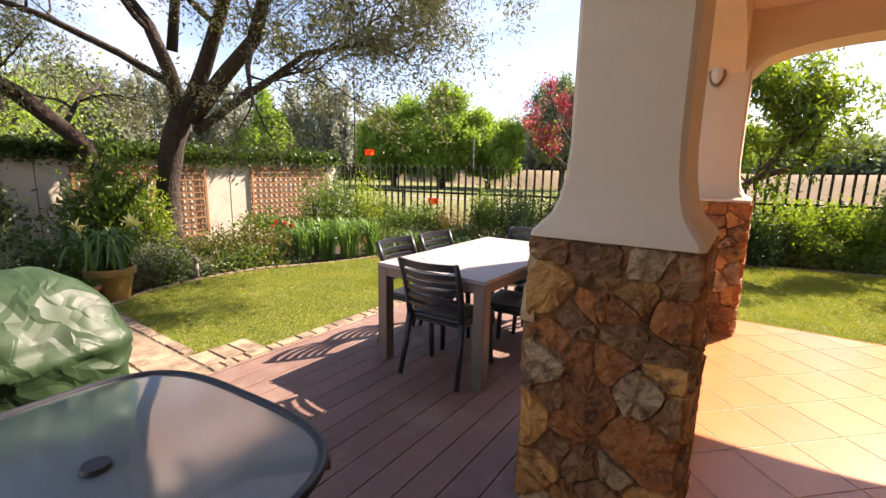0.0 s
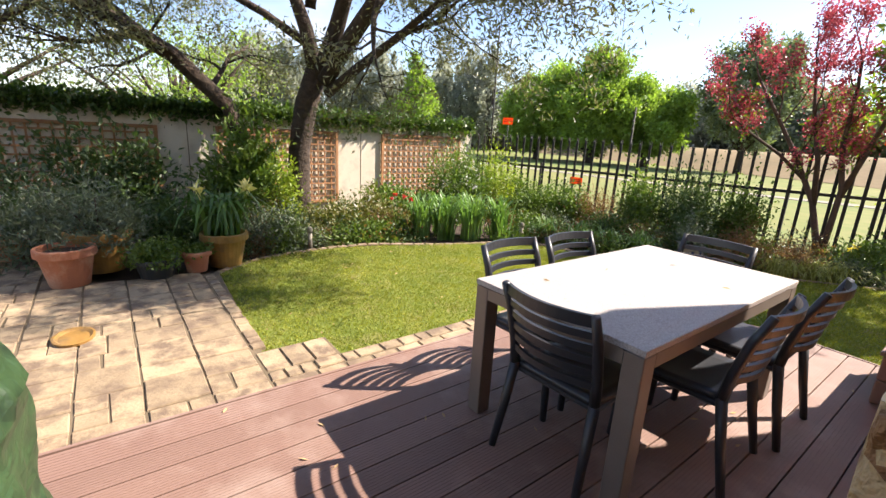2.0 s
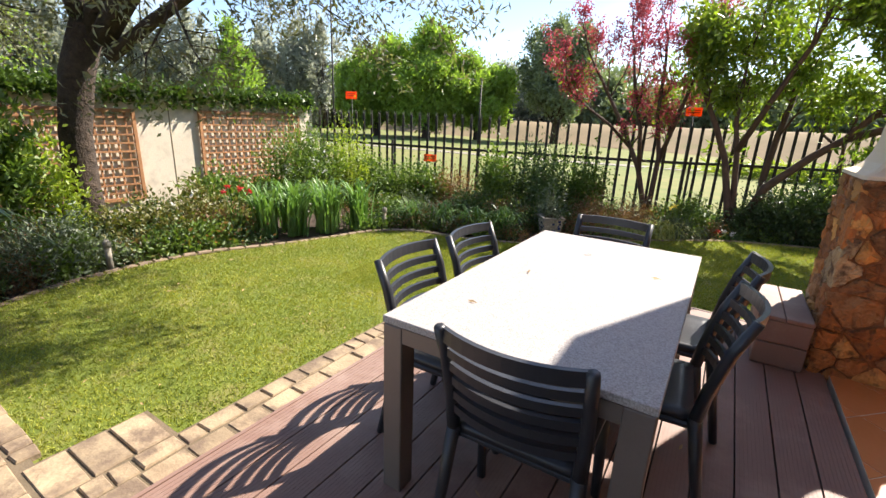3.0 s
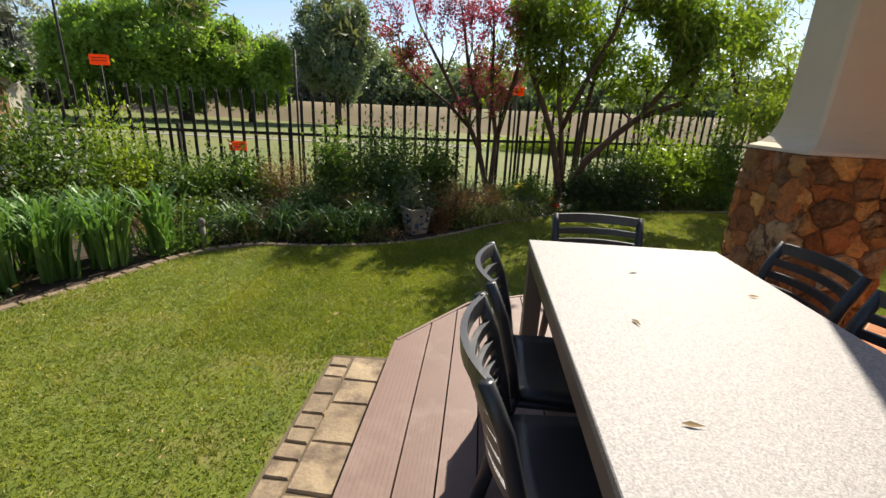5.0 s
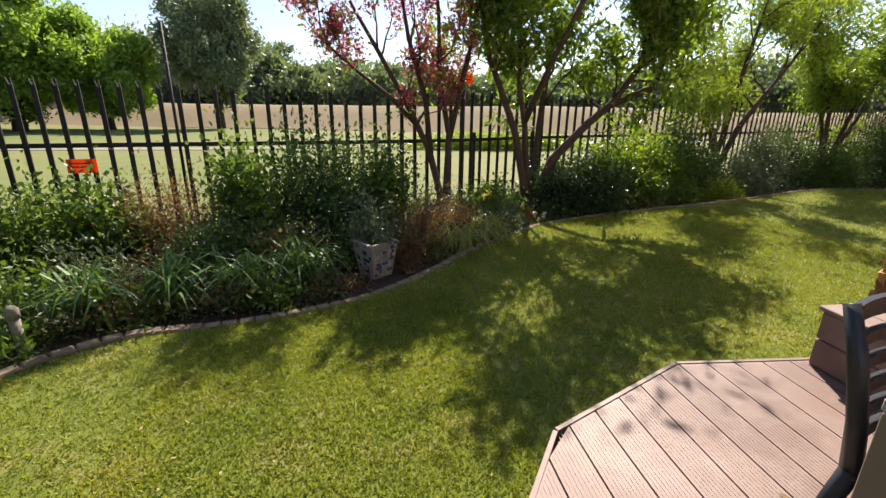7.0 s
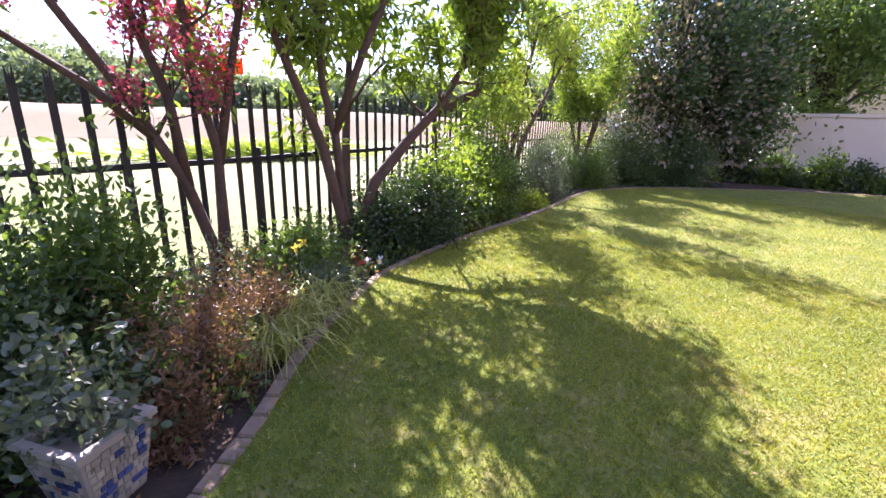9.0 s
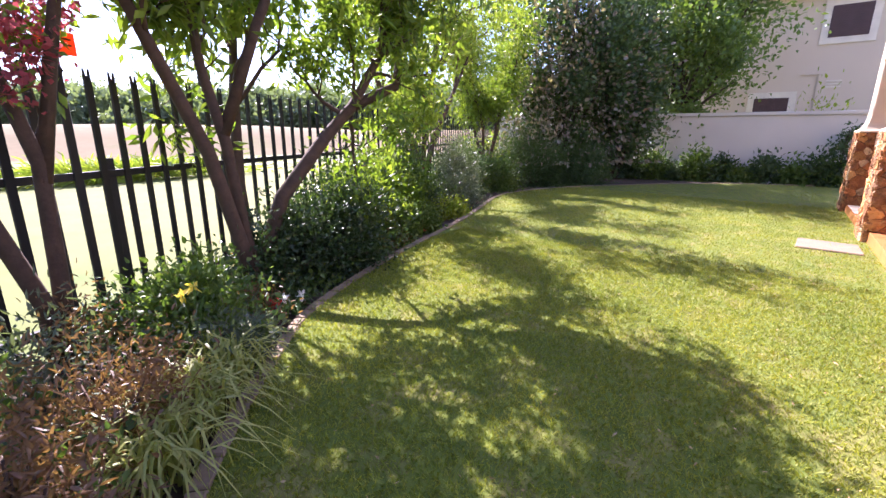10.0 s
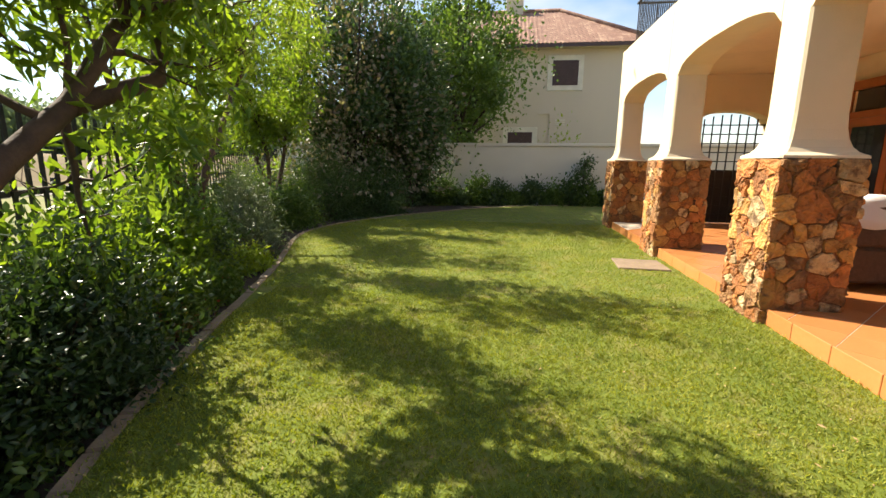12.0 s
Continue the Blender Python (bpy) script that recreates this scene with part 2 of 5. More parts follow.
gb = PANE.node_tree.nodes["Principled BSDF"]
gb.inputs["Base Color"].default_value = (0.02, 0.025, 0.03, 1)
gb.inputs["Roughness"].default_value = 0.05

L_OLIVE = leaf_mat("olive_leaf", (0.10, 0.105, 0.055), (0.20, 0.20, 0.115), 0.3)
L_PINK = leaf_mat("pink_blossom_leaf", (0.30, 0.035, 0.06), (0.42, 0.11, 0.13), 0.4, 0.45, (1.4, 1.1, 1.1))
L_PEACH = leaf_mat("fresh_green_leaf", (0.06, 0.12, 0.018), (0.19, 0.25, 0.03), 0.5, 0.4, (1.9, 1.9, 0.7))
L_LIME = leaf_mat("lime_leaf", (0.17, 0.26, 0.03), (0.30, 0.34, 0.04), 0.4)
L_DARK = leaf_mat("dark_shrub_leaf", (0.03, 0.062, 0.021), (0.088, 0.138, 0.04), 0.3)
# dark evergreen leaf taken near black: tree shade put into its colour
L_SHADED = leaf_mat("shaded_green_leaf", (0.02, 0.042, 0.015), (0.055, 0.092, 0.028), 0.22, 0.38)
L_MID = leaf_mat("mid_green_leaf", (0.06, 0.115, 0.022), (0.15, 0.21, 0.04), 0.35)
L_GREY = leaf_mat("grey_green_leaf", (0.075, 0.10, 0.065), (0.14, 0.17, 0.105), 0.25)
L_IVY = leaf_mat("ivy_leaf", (0.03, 0.065, 0.015), (0.10, 0.16, 0.03), 0.3)
L_STRAP = leaf_mat("strap_leaf", (0.07, 0.15, 0.03), (0.15, 0.24, 0.05), 0.3)
L_LILY = leaf_mat("lily_leaf", (0.045, 0.11, 0.02), (0.11, 0.19, 0.035), 0.3, 0.3)
L_CREAM = leaf_mat("cream_petal", (0.72, 0.62, 0.24), (0.80, 0.74, 0.42), 0.3)
L_BLUESTRAP = leaf_mat("iris_leaf", (0.085, 0.18, 0.045), (0.18, 0.29, 0.085), 0.3)
L_GOLDSTRAP = leaf_mat("gold_striped_leaf", (0.24, 0.27, 0.06), (0.38, 0.38, 0.12), 0.35)
# gum grey-green, paled further so the colour carries the distance haze
L_HAZEGUM = leaf_mat("hazed_gum_leaf", (0.22, 0.24, 0.20), (0.36, 0.38, 0.32), 0.5, 0.5, (1.3, 1.3, 1.1))
L_RUST = leaf_mat("russet_leaf", (0.14, 0.075, 0.045), (0.26, 0.145, 0.075), 0.35)
L_ROSE = leaf_mat("rose_leaf", (0.075, 0.095, 0.022), (0.19, 0.17, 0.05), 0.3)
L_DULL = leaf_mat("dull_flower_head", (0.15, 0.125, 0.095), (0.26, 0.22, 0.17), 0.25)
L_WHITE = leaf_mat("white_petal", (0.78, 0.76, 0.70), (0.85, 0.84, 0.80), 0.3, 0.5, (1, 1, 1))
L_YELLOW = leaf_mat("yellow_petal", (0.75, 0.55, 0.04), (0.80, 0.68, 0.14), 0.3)
L_RED = leaf_mat("red_petal", (0.55, 0.03, 0.03), (0.62, 0.08, 0.06), 0.3, 0.5, (1.3, 1, 1))
L_FARTREE = leaf_mat("far_tree_leaf", (0.145, 0.23, 0.043), (0.27, 0.375, 0.07), 0.45)
L_FARDARK = leaf_mat("far_pine_leaf", (0.11, 0.15, 0.09), (0.21, 0.25, 0.16), 0.3)
L_BLADE = leaf_mat("grass_blade", (0.10, 0.155, 0.012), (0.37, 0.355, 0.045), 0.35, 0.55)


# ---- builders ----
def finish(bm_or_mesh, name, material, parent=None, label="", smooth=False):
    if isinstance(bm_or_mesh, bmesh.types.BMesh):
        bmesh.ops.recalc_face_normals(bm_or_mesh, faces=bm_or_mesh.faces[:])
        me = bpy.data.meshes.new(name)
        bm_or_mesh.to_mesh(me)
        bm_or_mesh.free()
    else:
        me = bm_or_mesh
    if material:
        me.materials.append(material)
    if smooth:
        me.polygons.foreach_set("use_smooth", [True] * len(me.polygons))
    ob = new(name, me)
    if parent:
        ob.parent = parent
    if label:
        tagged(ob, label)
    return ob


def part(name, bm, material, parent, label="", smooth=False):
    return finish(bm, name, material, parent, label, smooth)


def thing(name, label, category, x=0, y=0, z=0, turn=0, group="", kind=""):
    ob = new(name)
    ob.empty_display_size = 0.1
    ob.matrix_world = pose(x, y, z, 0, 0, turn)
    return tagged(ob, label, category, group, kind)


def structure(name, bm, material, label, category, smooth=False):
    return tagged(finish(bm, name, material, None, "", smooth), label, category, "", "structure")


def box(x0, y0, z0, x1, y1, z1, bevel=0.0, bm=None):
    bm = bm or bmesh.new()
    made = bmesh.ops.create_cube(bm, size=1.0)["verts"]
    bmesh.ops.scale(bm, vec=(x1 - x0, y1 - y0, z1 - z0), verts=made)
    bmesh.ops.translate(bm, vec=((x0 + x1) / 2, (y0 + y1) / 2, (z0 + z1) / 2), verts=made)
    if bevel:
        edges = list({e for v in made for e in v.link_edges})
        bmesh.ops.bevel(bm, geom=edges, offset=bevel, segments=1, affect="EDGES")
    return bm


def prism(points, z0, z1, bm=None, inset=0.0):
    """An upright prism over a plan polygon; inset chamfers its upper edge."""
    bm = bm or bmesh.new()
    lo = [bm.verts.new((x, y, z0)) for x, y in points]
    hi = [bm.verts.new((x, y, z1 - inset)) for x, y in points]
    n = len(points)
    for i in range(n):
        bm.faces.new((lo[i], lo[(i + 1) % n], hi[(i + 1) % n], hi[i]))
    bm.faces.new(lo[::-1])
    if inset:
        c = Vector((sum(p[0] for p in points) / n, sum(p[1] for p in points) / n))
        top = []
        for x, y in points:
            d = c - Vector((x, y))
            d *= inset / max(d.length, 1e-6)
            top.append(bm.verts.new((x + d.x, y + d.y, z1)))
        for i in range(n):
            bm.faces.new((hi[i], hi[(i + 1) % n], top[(i + 1) % n], top[i]))
        bm.faces.new(top)
    else:
        bm.faces.new(hi)
    return bm


def tubes(name, lines, material, parent, label=""):
    """Tapered tubes along polylines: (points, radii, sides)."""
    verts, faces = [], []
    for pts, radii, sides in lines:
        pts = [Vector(p) for p in pts]
        start = len(verts)
        side = None
        for i, p in enumerate(pts):
            d = (pts[min(i + 1, len(pts) - 1)] - pts[max(i - 1, 0)]).normalized()
            ref = side if side is not None else (Vector((1, 0, 0)) if abs(d.x) < 0.9 else Vector((0, 1, 0)))
            side = (ref - d * ref.dot(d)).normalized()
            up = d.cross(side)
            for k in range(sides):
                a = 2 * math.pi * k / sides
                verts.append(p + (side * math.cos(a) + up * math.sin(a)) * radii[i])
            if i:
                b = start + (i - 1) * sides
                for k in range(sides):
                    k2 = (k + 1) % sides
                    faces.append((b + k, b + k2, b + sides + k2, b + sides + k))
        faces.append(tuple(start + k for k in range(sides))[::-1])
        e = start + (len(pts) - 1) * sides
        faces.append(tuple(e + k for k in range(sides)))
    me = bpy.data.meshes.new(name)
    me.from_pydata([tuple(v) for v in verts], [], faces)
    return finish(me, name, material, parent, label, True)


def leaves(name, centres, ways, length, width, material, parent=None, label="", seed=0, fold=0.25, vary=0.4, oval=False):
    """Many single leaves, each a folded lozenge that starts at its point and runs along its way."""
    rng = np.random.default_rng(seed)
    c, w = np.asarray(centres, float), np.asarray(ways, float)
    n = len(c)
    w /= np.linalg.norm(w, axis=1, keepdims=True) + 1e-9
    r = rng.normal(size=(n, 3))
    s = np.cross(w, r)
    s /= np.linalg.norm(s, axis=1, keepdims=True) + 1e-9
    u = np.cross(s, w)
    ln = length * (1 + vary * (rng.random((n, 1)) * 2 - 1))
    wd = width * (1 + vary * (rng.random((n, 1)) * 2 - 1)) / 2
    m = 6 if oval else 4
    v = np.empty((n, m, 3))
    v[:, 0], v[:, m // 2] = c, c + w * ln - u * ln * 0.12
    if oval:
        lo, hi = c + w * ln * 0.3, c + w * ln * 0.68 - u * ln * 0.04
        v[:, 1], v[:, 5] = lo + s * wd * 0.95 + u * wd * fold, lo - s * wd * 0.95 + u * wd * fold
        v[:, 2], v[:, 4] = hi + s * wd * 0.8 + u * wd * fold, hi - s * wd * 0.8 + u * wd * fold
        shape = ((0, 1, 2), (0, 2, 3), (0, 3, 4), (0, 4, 5))
    else:
        mid = c + w * ln * 0.45
        v[:, 1], v[:, 3] = mid + s * wd + u * wd * fold, mid - s * wd + u * wd * fold
        shape = ((0, 1, 2), (0, 2, 3))
    i = np.arange(n)[:, None] * m
    tri = np.concatenate([i + np.array(t) for t in shape], axis=1).reshape(-1)
    me = bpy.data.meshes.new(name)
    me.vertices.add(n * m)
    me.vertices.foreach_set("co", v.reshape(-1))
    me.loops.add(len(tri))
    me.loops.foreach_set("vertex_index", tri)
    me.polygons.add(n * len(shape))
    me.polygons.foreach_set("loop_start", np.arange(n * len(shape)) * 3)
    me.update(calc_edges=True)
    return finish(me, name, material, parent, label)


def sprays(rng, tips, each, spread, droop=0.0, out=None):
    """Leaf starts and ways round twig ends."""
    t = np.repeat(np.asarray(tips, float), each, axis=0)
    c = t + rng.normal(size=t.shape) * spread
    w = rng.normal(size=t.shape)
    w[:, 2] -= droop
    if out is not None:
        w += (c - np.asarray(out)) * 0.8
    return c, w


def grow(rng, lines, tips, p, d, length, r, level, last, kids=4, wander=0.22, lift=0.12, wide=0.8, shrink=0.62):
    """A limb with side limbs; twig points gather in tips."""
    n = 5 if level < last else 3
    pts, radii, step = [Vector(p)], [r], length / n
    d = Vector(d).normalized()
    for i in range(n):
        d = (d + Vector(rng.normal(size=3)) * wander + Vector((0, 0, lift))).normalized()
        pts.append(pts[-1] + d * step)
        radii.append(r * (1 - 0.72 * (i + 1) / n))
    lines.append((pts, radii, 7 if level == 0 else 5 if level < last else 3))
    if level == last:
        tips.extend(pts[1:])
        return
    for k in range(kids):
        f = 0.3 + 0.7 * (k + rng.random() * 0.8) / kids
        i = min(int(f * n), n - 1)
        q = pts[i].lerp(pts[i + 1], f * n - i if f < 1 else 1)
        e = (pts[i + 1] - pts[i]).normalized() + Vector(rng.normal(size=3)) * wide
        grow(rng, lines, tips, q, e, length * shrink * (0.7 + 0.6 * rng.random()), max(radii[i] * 0.55, 0.004), level + 1, last, kids, wander, lift, wide, shrink)
    tips.append(pts[-1])


def smooth_line(points, steps=6):
    """A Catmull-Rom line through plan points."""
    out = []
    for i in range(len(points) - 1):
        p0, p1, p2, p3 = (Vector(points[max(0, min(len(points) - 1, i + k))]) for k in (-1, 0, 1, 2))
        for s in range(steps):
            t = s / steps
            out.append(0.5 * ((2 * p1) + (p2 - p0) * t + (2 * p0 - 5 * p1 + 4 * p2 - p3) * t * t + (3 * p1 - p0 - 3 * p2 + p3) * t ** 3))
    out.append(Vector(points[-1]))
    return [(v.x, v.y) for v in out]


# ---- ground ----
BED = smooth_line([(-4.25, 2.5), (-4.62, 3.05), (-4.74, 3.8), (-4.66, 4.5), (-4.36, 5.27), (-4.12, 5.95), (-3.9, 6.55), (-3.45, 6.95), (-2.9, 7.05), (-2.4, 7.2), (-1.9, 7.45), (-1.35, 7.95), (-0.84, 8.55), (-0.1, 9.2), (0.5, 9.6), (1.9, 10.1), (4.2, 10.75), (6.3, 11.5), (7.4, 11.6), (8.9, 11.1), (10.8, 9.8), (12.6, 8.0), (13.2, 6.5), (13.4, 5.0)], 5)
FENCE = smooth_line([(-7.3, 8.75), (-4.8, 9.3), (-2.8, 9.7), (-0.9, 10.22), (0.6, 10.95), (4.0, 12.25), (8.0, 13.7), (13.8, 15.8)], 6)

bm = bmesh.new()
bmesh.ops.create_grid(bm, x_segments=60, y_segments=60, size=420)
for v in bm.verts:
    v.co.z = -0.12 + (noise.noise(v.co * 0.02) * 0.5 if v.co.length > 40 else 0)
structure("ground", bm, FAIRWAY, "pale dry golf course grass beyond the fence", "ground")


def sheet(points, z):
    bm = bmesh.new()
    bmesh.ops.triangle_fill(bm, use_beauty=True, edges=[e for e in edge_loop(bm, points, z)])
    for f in bm.faces:
        if f.normal.z < 0:
            f.normal_flip()
    return bm


def edge_loop(bm, points, z):
    vs = [bm.verts.new((x, y, z)) for x, y in points]
    return [bm.edges.new((vs[i], vs[(i + 1) % len(vs)])) for i in range(len(vs))]


structure("garden_bed_soil", sheet([(-7.4, -4.0)] + FENCE + [(14.0, 15.8), (14.0, -4.0)], -0.045), SOIL, "dark crumbly soil of the planting beds", "soil")
structure("lawn", sheet(BED + [(13.4, 2.0), (-4.25, 2.0)], 0.0), TURF, "mown kikuyu lawn in sun and tree shade", "lawn")

bm = bmesh.new()
for i in range(len(BED) - 1):
    a, b = Vector(BED[i]), Vector(BED[i + 1])
    d = (b - a).normalized()
    s = Vector((-d.y, d.x)) * 0.04
    a, b = a + d * 0.004, b - d * 0.004
    prism([tuple(a - s), tuple(b - s), tuple(b + s), tuple(a + s)], -0.05, 0.014 + 0.016 * noise.noise((a.x, a.y, 0)), bm, 0.012)
structure("bed_edging", bm, EDGING, "low weathered edging strip between lawn and beds", "edging")

# ---- garden wall with ivy ----
structure("wall_west", box(-7.62, -4.0, -0.1, -7.40, 8.62, 1.70), WALLPAINT, "beige plastered garden wall with hairline joints", "wall")
structure("wall_west_coping", box(-7.66, -4.0, 1.703, -7.36, 8.64, 1.76, 0.01), WALLPAINT, "plaster coping on the garden wall", "wall")
for y in (0.2, 2.75, 5.75, 7.9):
    structure("wall_joint", box(-7.401, y, 0.0, -7.396, y + 0.012, 1.70), GROUT, "thin dark joint in the plaster", "wall")
structure("wall_east", box(14.0, -4.0, -0.1, 14.22, 15.9, 1.78), WHITEWALL, "pale plastered boundary wall", "wall")
structure("wall_east_coping", box(13.95, -4.0, 1.783, 14.27, 15.9, 1.88, 0.012), WHITEWALL, "moulded coping on the boundary wall", "wall")

# ---- the house: veranda pillars, arches, ceilings ----
TILE_Z = 0.13
SHAFT = 0.19


def clip_cell(poly, px, py, qx, qy):
    """Keep the part of poly nearer to p than to q."""
    mx, my, nx, ny = (px + qx) / 2, (py + qy) / 2, qx - px, qy - py
    out = []
    for i in range(len(poly)):
        a, b = poly[i], poly[(i + 1) % len(poly)]
        da, db = (a[0] - mx) * nx + (a[1] - my) * ny, (b[0] - mx) * nx + (b[1] - my) * ny
        if da <= 0:
            out.append(a)
        if da * db < 0:
            t = da / (da - db)
            out.append((a[0] + t * (b[0] - a[0]), a[1] + t * (b[1] - a[1])))
    return out


def stone_face(rng, wide, high):
    """Plan outlines of irregular rubble stones on a face."""
    pts = []
    tries = 0
    while len(pts) < 42 and tries < 4000:
        tries += 1
        p = (rng.uniform(0.02, wide - 0.02), rng.uniform(0.02, high - 0.02))
        need = rng.choice([0.07, 0.10, 0.15, 0.20, 0.24])
        if all(math.hypot((p[0] - q[0]) * q[3], (p[1] - q[1]) / q[3]) > (need + q[2]) / 2 for q in pts):
            pts.append((p[0], p[1], need, rng.choice([0.75, 0.9, 1.0, 1.2])))
    cells = []
    for i, p in enumerate(pts):
        poly = [(0, 0), (wide, 0), (wide, high), (0, high)]
        for j, q in enumerate(pts):
            if i != j and len(poly) > 2:
                k = 0.5 + 0.5 * (p[2] - q[2]) / (p[2] + q[2]) * 0.6
                fx, fy = p[0] + (q[0] - p[0]) * 2 * k, p[1] + (q[1] - p[1]) * 2 * k
                poly = clip_cell(poly, p[0], p[1], fx, fy)
        if len(poly) > 2:
            cells.append(poly)
    return cells


def round_cell(poly, gap, rng):
    """Shrink a cell for its mortar joint and cut its corners."""
    cx, cy = sum(p[0] for p in poly) / len(poly), sum(p[1] for p in poly) / len(poly)
    out = []
    rough = []
    for i in range(len(poly)):
        a, b, c = poly[i - 1], poly[i], poly[(i + 1) % len(poly)]
        w = 0.012 * min(1.0, math.hypot(c[0] - b[0], c[1] - b[1]) / 0.08)
        rough.append(b)
        rough.append(((b[0] + c[0]) / 2 + rng.uniform(-w, w), (b[1] + c[1]) / 2 + rng.uniform(-w, w)))
    poly = rough
    for i in range(len(poly)):
        a, b, c = poly[i - 1], poly[i], poly[(i + 1) % len(poly)]
        for f, q in ((0.27, a), (0.27, c)):
            x, y = b[0] + (q[0] - b[0]) * f, b[1] + (q[1] - b[1]) * f
            d = math.hypot(cx - x, cy - y)
            g = min(gap * (0.7 + 0.8 * rng.random()), d * 0.5)
            out.append((x + (cx - x) / max(d, 1e-6) * g, y + (cy - y) / max(d, 1e-6) * g))
    return out


def stone_pillar(cx, cy, seed, half=0.30, top=1.32, faces=(0, 1, 2, 3)):
    rng = random.Random(seed)
    base = thing("stone_pillar", "veranda pillar of rust and ochre rubble stone under a flared cream shaft", "pillar", cx, cy, 0, group="veranda pillars")
    part("core", box(-half, -half, -0.1, half, half, top - 0.005), MORTAR, base, "recessed brown mortar")
    for f in faces:
        for poly in stone_face(rng, 2 * half + 0.02, top + 0.02):
            poly = round_cell(poly, rng.choice([0.001, 0.003, 0.006]), rng)
            cxx, cyy = sum(p[0] for p in poly) / len(poly), sum(p[1] for p in poly) / len(poly)
            proud = rng.uniform(-0.003, 0.016)
            bm = bmesh.new()
            back, mid, front = [], [], []
            for x, y in poly:
                wob = rng.uniform(-0.007, 0.007)
                back.append(bm.verts.new((x - half - 0.01, y - 0.02, -half + 0.03)))
                mid.append(bm.verts.new((x - half - 0.01, y - 0.02, -half - proud * 0.4 + wob)))
                front.append(bm.verts.new((x + (cxx - x) * 0.07 - half - 0.01, y + (cyy - y) * 0.07 - 0.02, -half - proud - 0.008 + wob * 1.5)))
            n = len(poly)
            for i in range(n):
                j = (i + 1) % n
                bm.faces.new((back[i], back[j], mid[j], mid[i]))
                bm.faces.new((mid[i], mid[j], front[j], front[i]))
            hub = bm.verts.new((cxx - half - 0.01, cyy - 0.02, -half - proud - 0.014 + rng.uniform(-0.006, 0.006)))
            for i in range(n):
                bm.faces.new((front[i], front[(i + 1) % n], hub))
            turn = Matrix.Rotation(f * math.pi / 2, 4, "Z") @ Matrix(((1, 0, 0, 0), (0, 0, 1, 0), (0, 1, 0, 0), (0, 0, 0, 1)))
            bmesh.ops.transform(bm, matrix=turn, verts=bm.verts[:])
            part("stone", bm, rng.choices(STONES, (2.6, 3.6, 2.4, 1.6))[0], base)
    bm = bmesh.new()
    rings = []
    for h, z in ((half + 0.012, top), (half + 0.008, top + 0.02), (0.262, top + 0.045), (0.232, top + 0.085), (0.212, top + 0.14), (0.198, top + 0.22), (SHAFT, top + 0.34), (SHAFT, 2.415)):
        c = 0.018
        rings.append([bm.verts.new((x, y, z)) for x, y in ((-h + c, -h), (h - c, -h), (h, -h + c), (h, h - c), (h - c, h), (-h + c, h), (-h, h - c), (-h, -h + c))])
    for a, b in zip(rings, rings[1:]):
        for i in range(8):
            bm.faces.new((a[i], a[(i + 1) % 8], b[(i + 1) % 8], b[i]))
    bm.faces.new(rings[0][::-1])
    bm.faces.new(rings[-1])
    part("shaft", bm, STUCCO, base, "cream plastered shaft with a flared foot")
    return base


PILLARS = [(0.985, 2.605), (1.05, 5.67), (3.51, 5.70), (6.14, 5.70), (8.90, 5.70)]
for i, (x, y) in enumerate(PILLARS):
    stone_pillar(x, y, 11 + i, 0.275 if i == 0 else 0.30)


def arch_wall(name, a, b, along, across, spring=2.41, rise=0.22, top=3.40):
    """A wall over an arched opening, from a to b along x or y."""
    bm = bmesh.new()
    n = 20
    curve = []
    for i in range(n + 1):
        u = -1 + 2 * i / n
        curve.append((a + (b - a) * i / n, spring + rise * (1 - abs(u) ** 2.4) ** (1 / 2.0)))
    rows = []
    for off in (-SHAFT, SHAFT):
        lo = [bm.verts.new((s, across + off, z) if along == "x" else (across + off, s, z)) for s, z in curve]
        hi = [bm.verts.new((s, across + off, top) if along == "x" else (across + off, s, top)) for s, z in curve]
        for i in range(n):
            bm.faces.new((lo[i], lo[i + 1], hi[i + 1], hi[i]))
        rows.append((lo, hi))
    (l0, h0), (l1, h1) = rows
    for i in range(n):
        bm.faces.new((l0[i], l0[i + 1], l1[i + 1], l1[i]))
        bm.faces.new((h0[i], h0[i + 1], h1[i + 1], h1[i]))
    for k in (0, n):
        bm.faces.new((l0[k], l1[k], h1[k], h0[k]))
    return structure(name, bm, STUCCO, "cream plastered wall over a wide veranda arch", "wall")


for i in range(1, 4):
    arch_wall("wall_arch_north", PILLARS[i][0] + SHAFT, PILLARS[i + 1][0] - SHAFT, "x", 5.70)
arch_wall("wall_arch_west", 2.61 + SHAFT, 5.67 - SHAFT, "y", 1.0)
arch_wall("wall_arch_west", -0.6 + SHAFT, 2.60 - SHAFT, "y", 1.0)
for x, y in PILLARS[1:]:
    structure("wall_pier", box(x - SHAFT + 0.002, y - SHAFT + 0.002, 2.412, x + SHAFT - 0.002, y + SHAFT - 0.002, 3.398), STUCCO, "cream plastered pier between arches", "wall")
structure("wall_pier", box(0.802, 2.422, 2.412, 1.178, 2.788, 3.398), STUCCO, "cream plastered pier between arches", "wall")
structure("wall_pier", box(0.81, -0.79, 0.0, 1.19, -0.41, 3.398), STUCCO, "cream plastered pier between arches", "wall")
structure("wall_house_front", box(2.7, 2.5, 0.0, 9.1, 2.75, 6.2), STUCCO, "cream plastered house wall under the veranda", "wall")
structure("wall_house_side", box(2.7, -3.0, 0.0, 2.95, 2.496, 6.2), STUCCO, "cream plastered house wall beside the patio", "wall")
structure("wall_house_back", box(0.8, -3.3, 0.0, 9.1, -3.004, 6.2), STUCCO, "cream plastered house wall behind the patio", "wall")
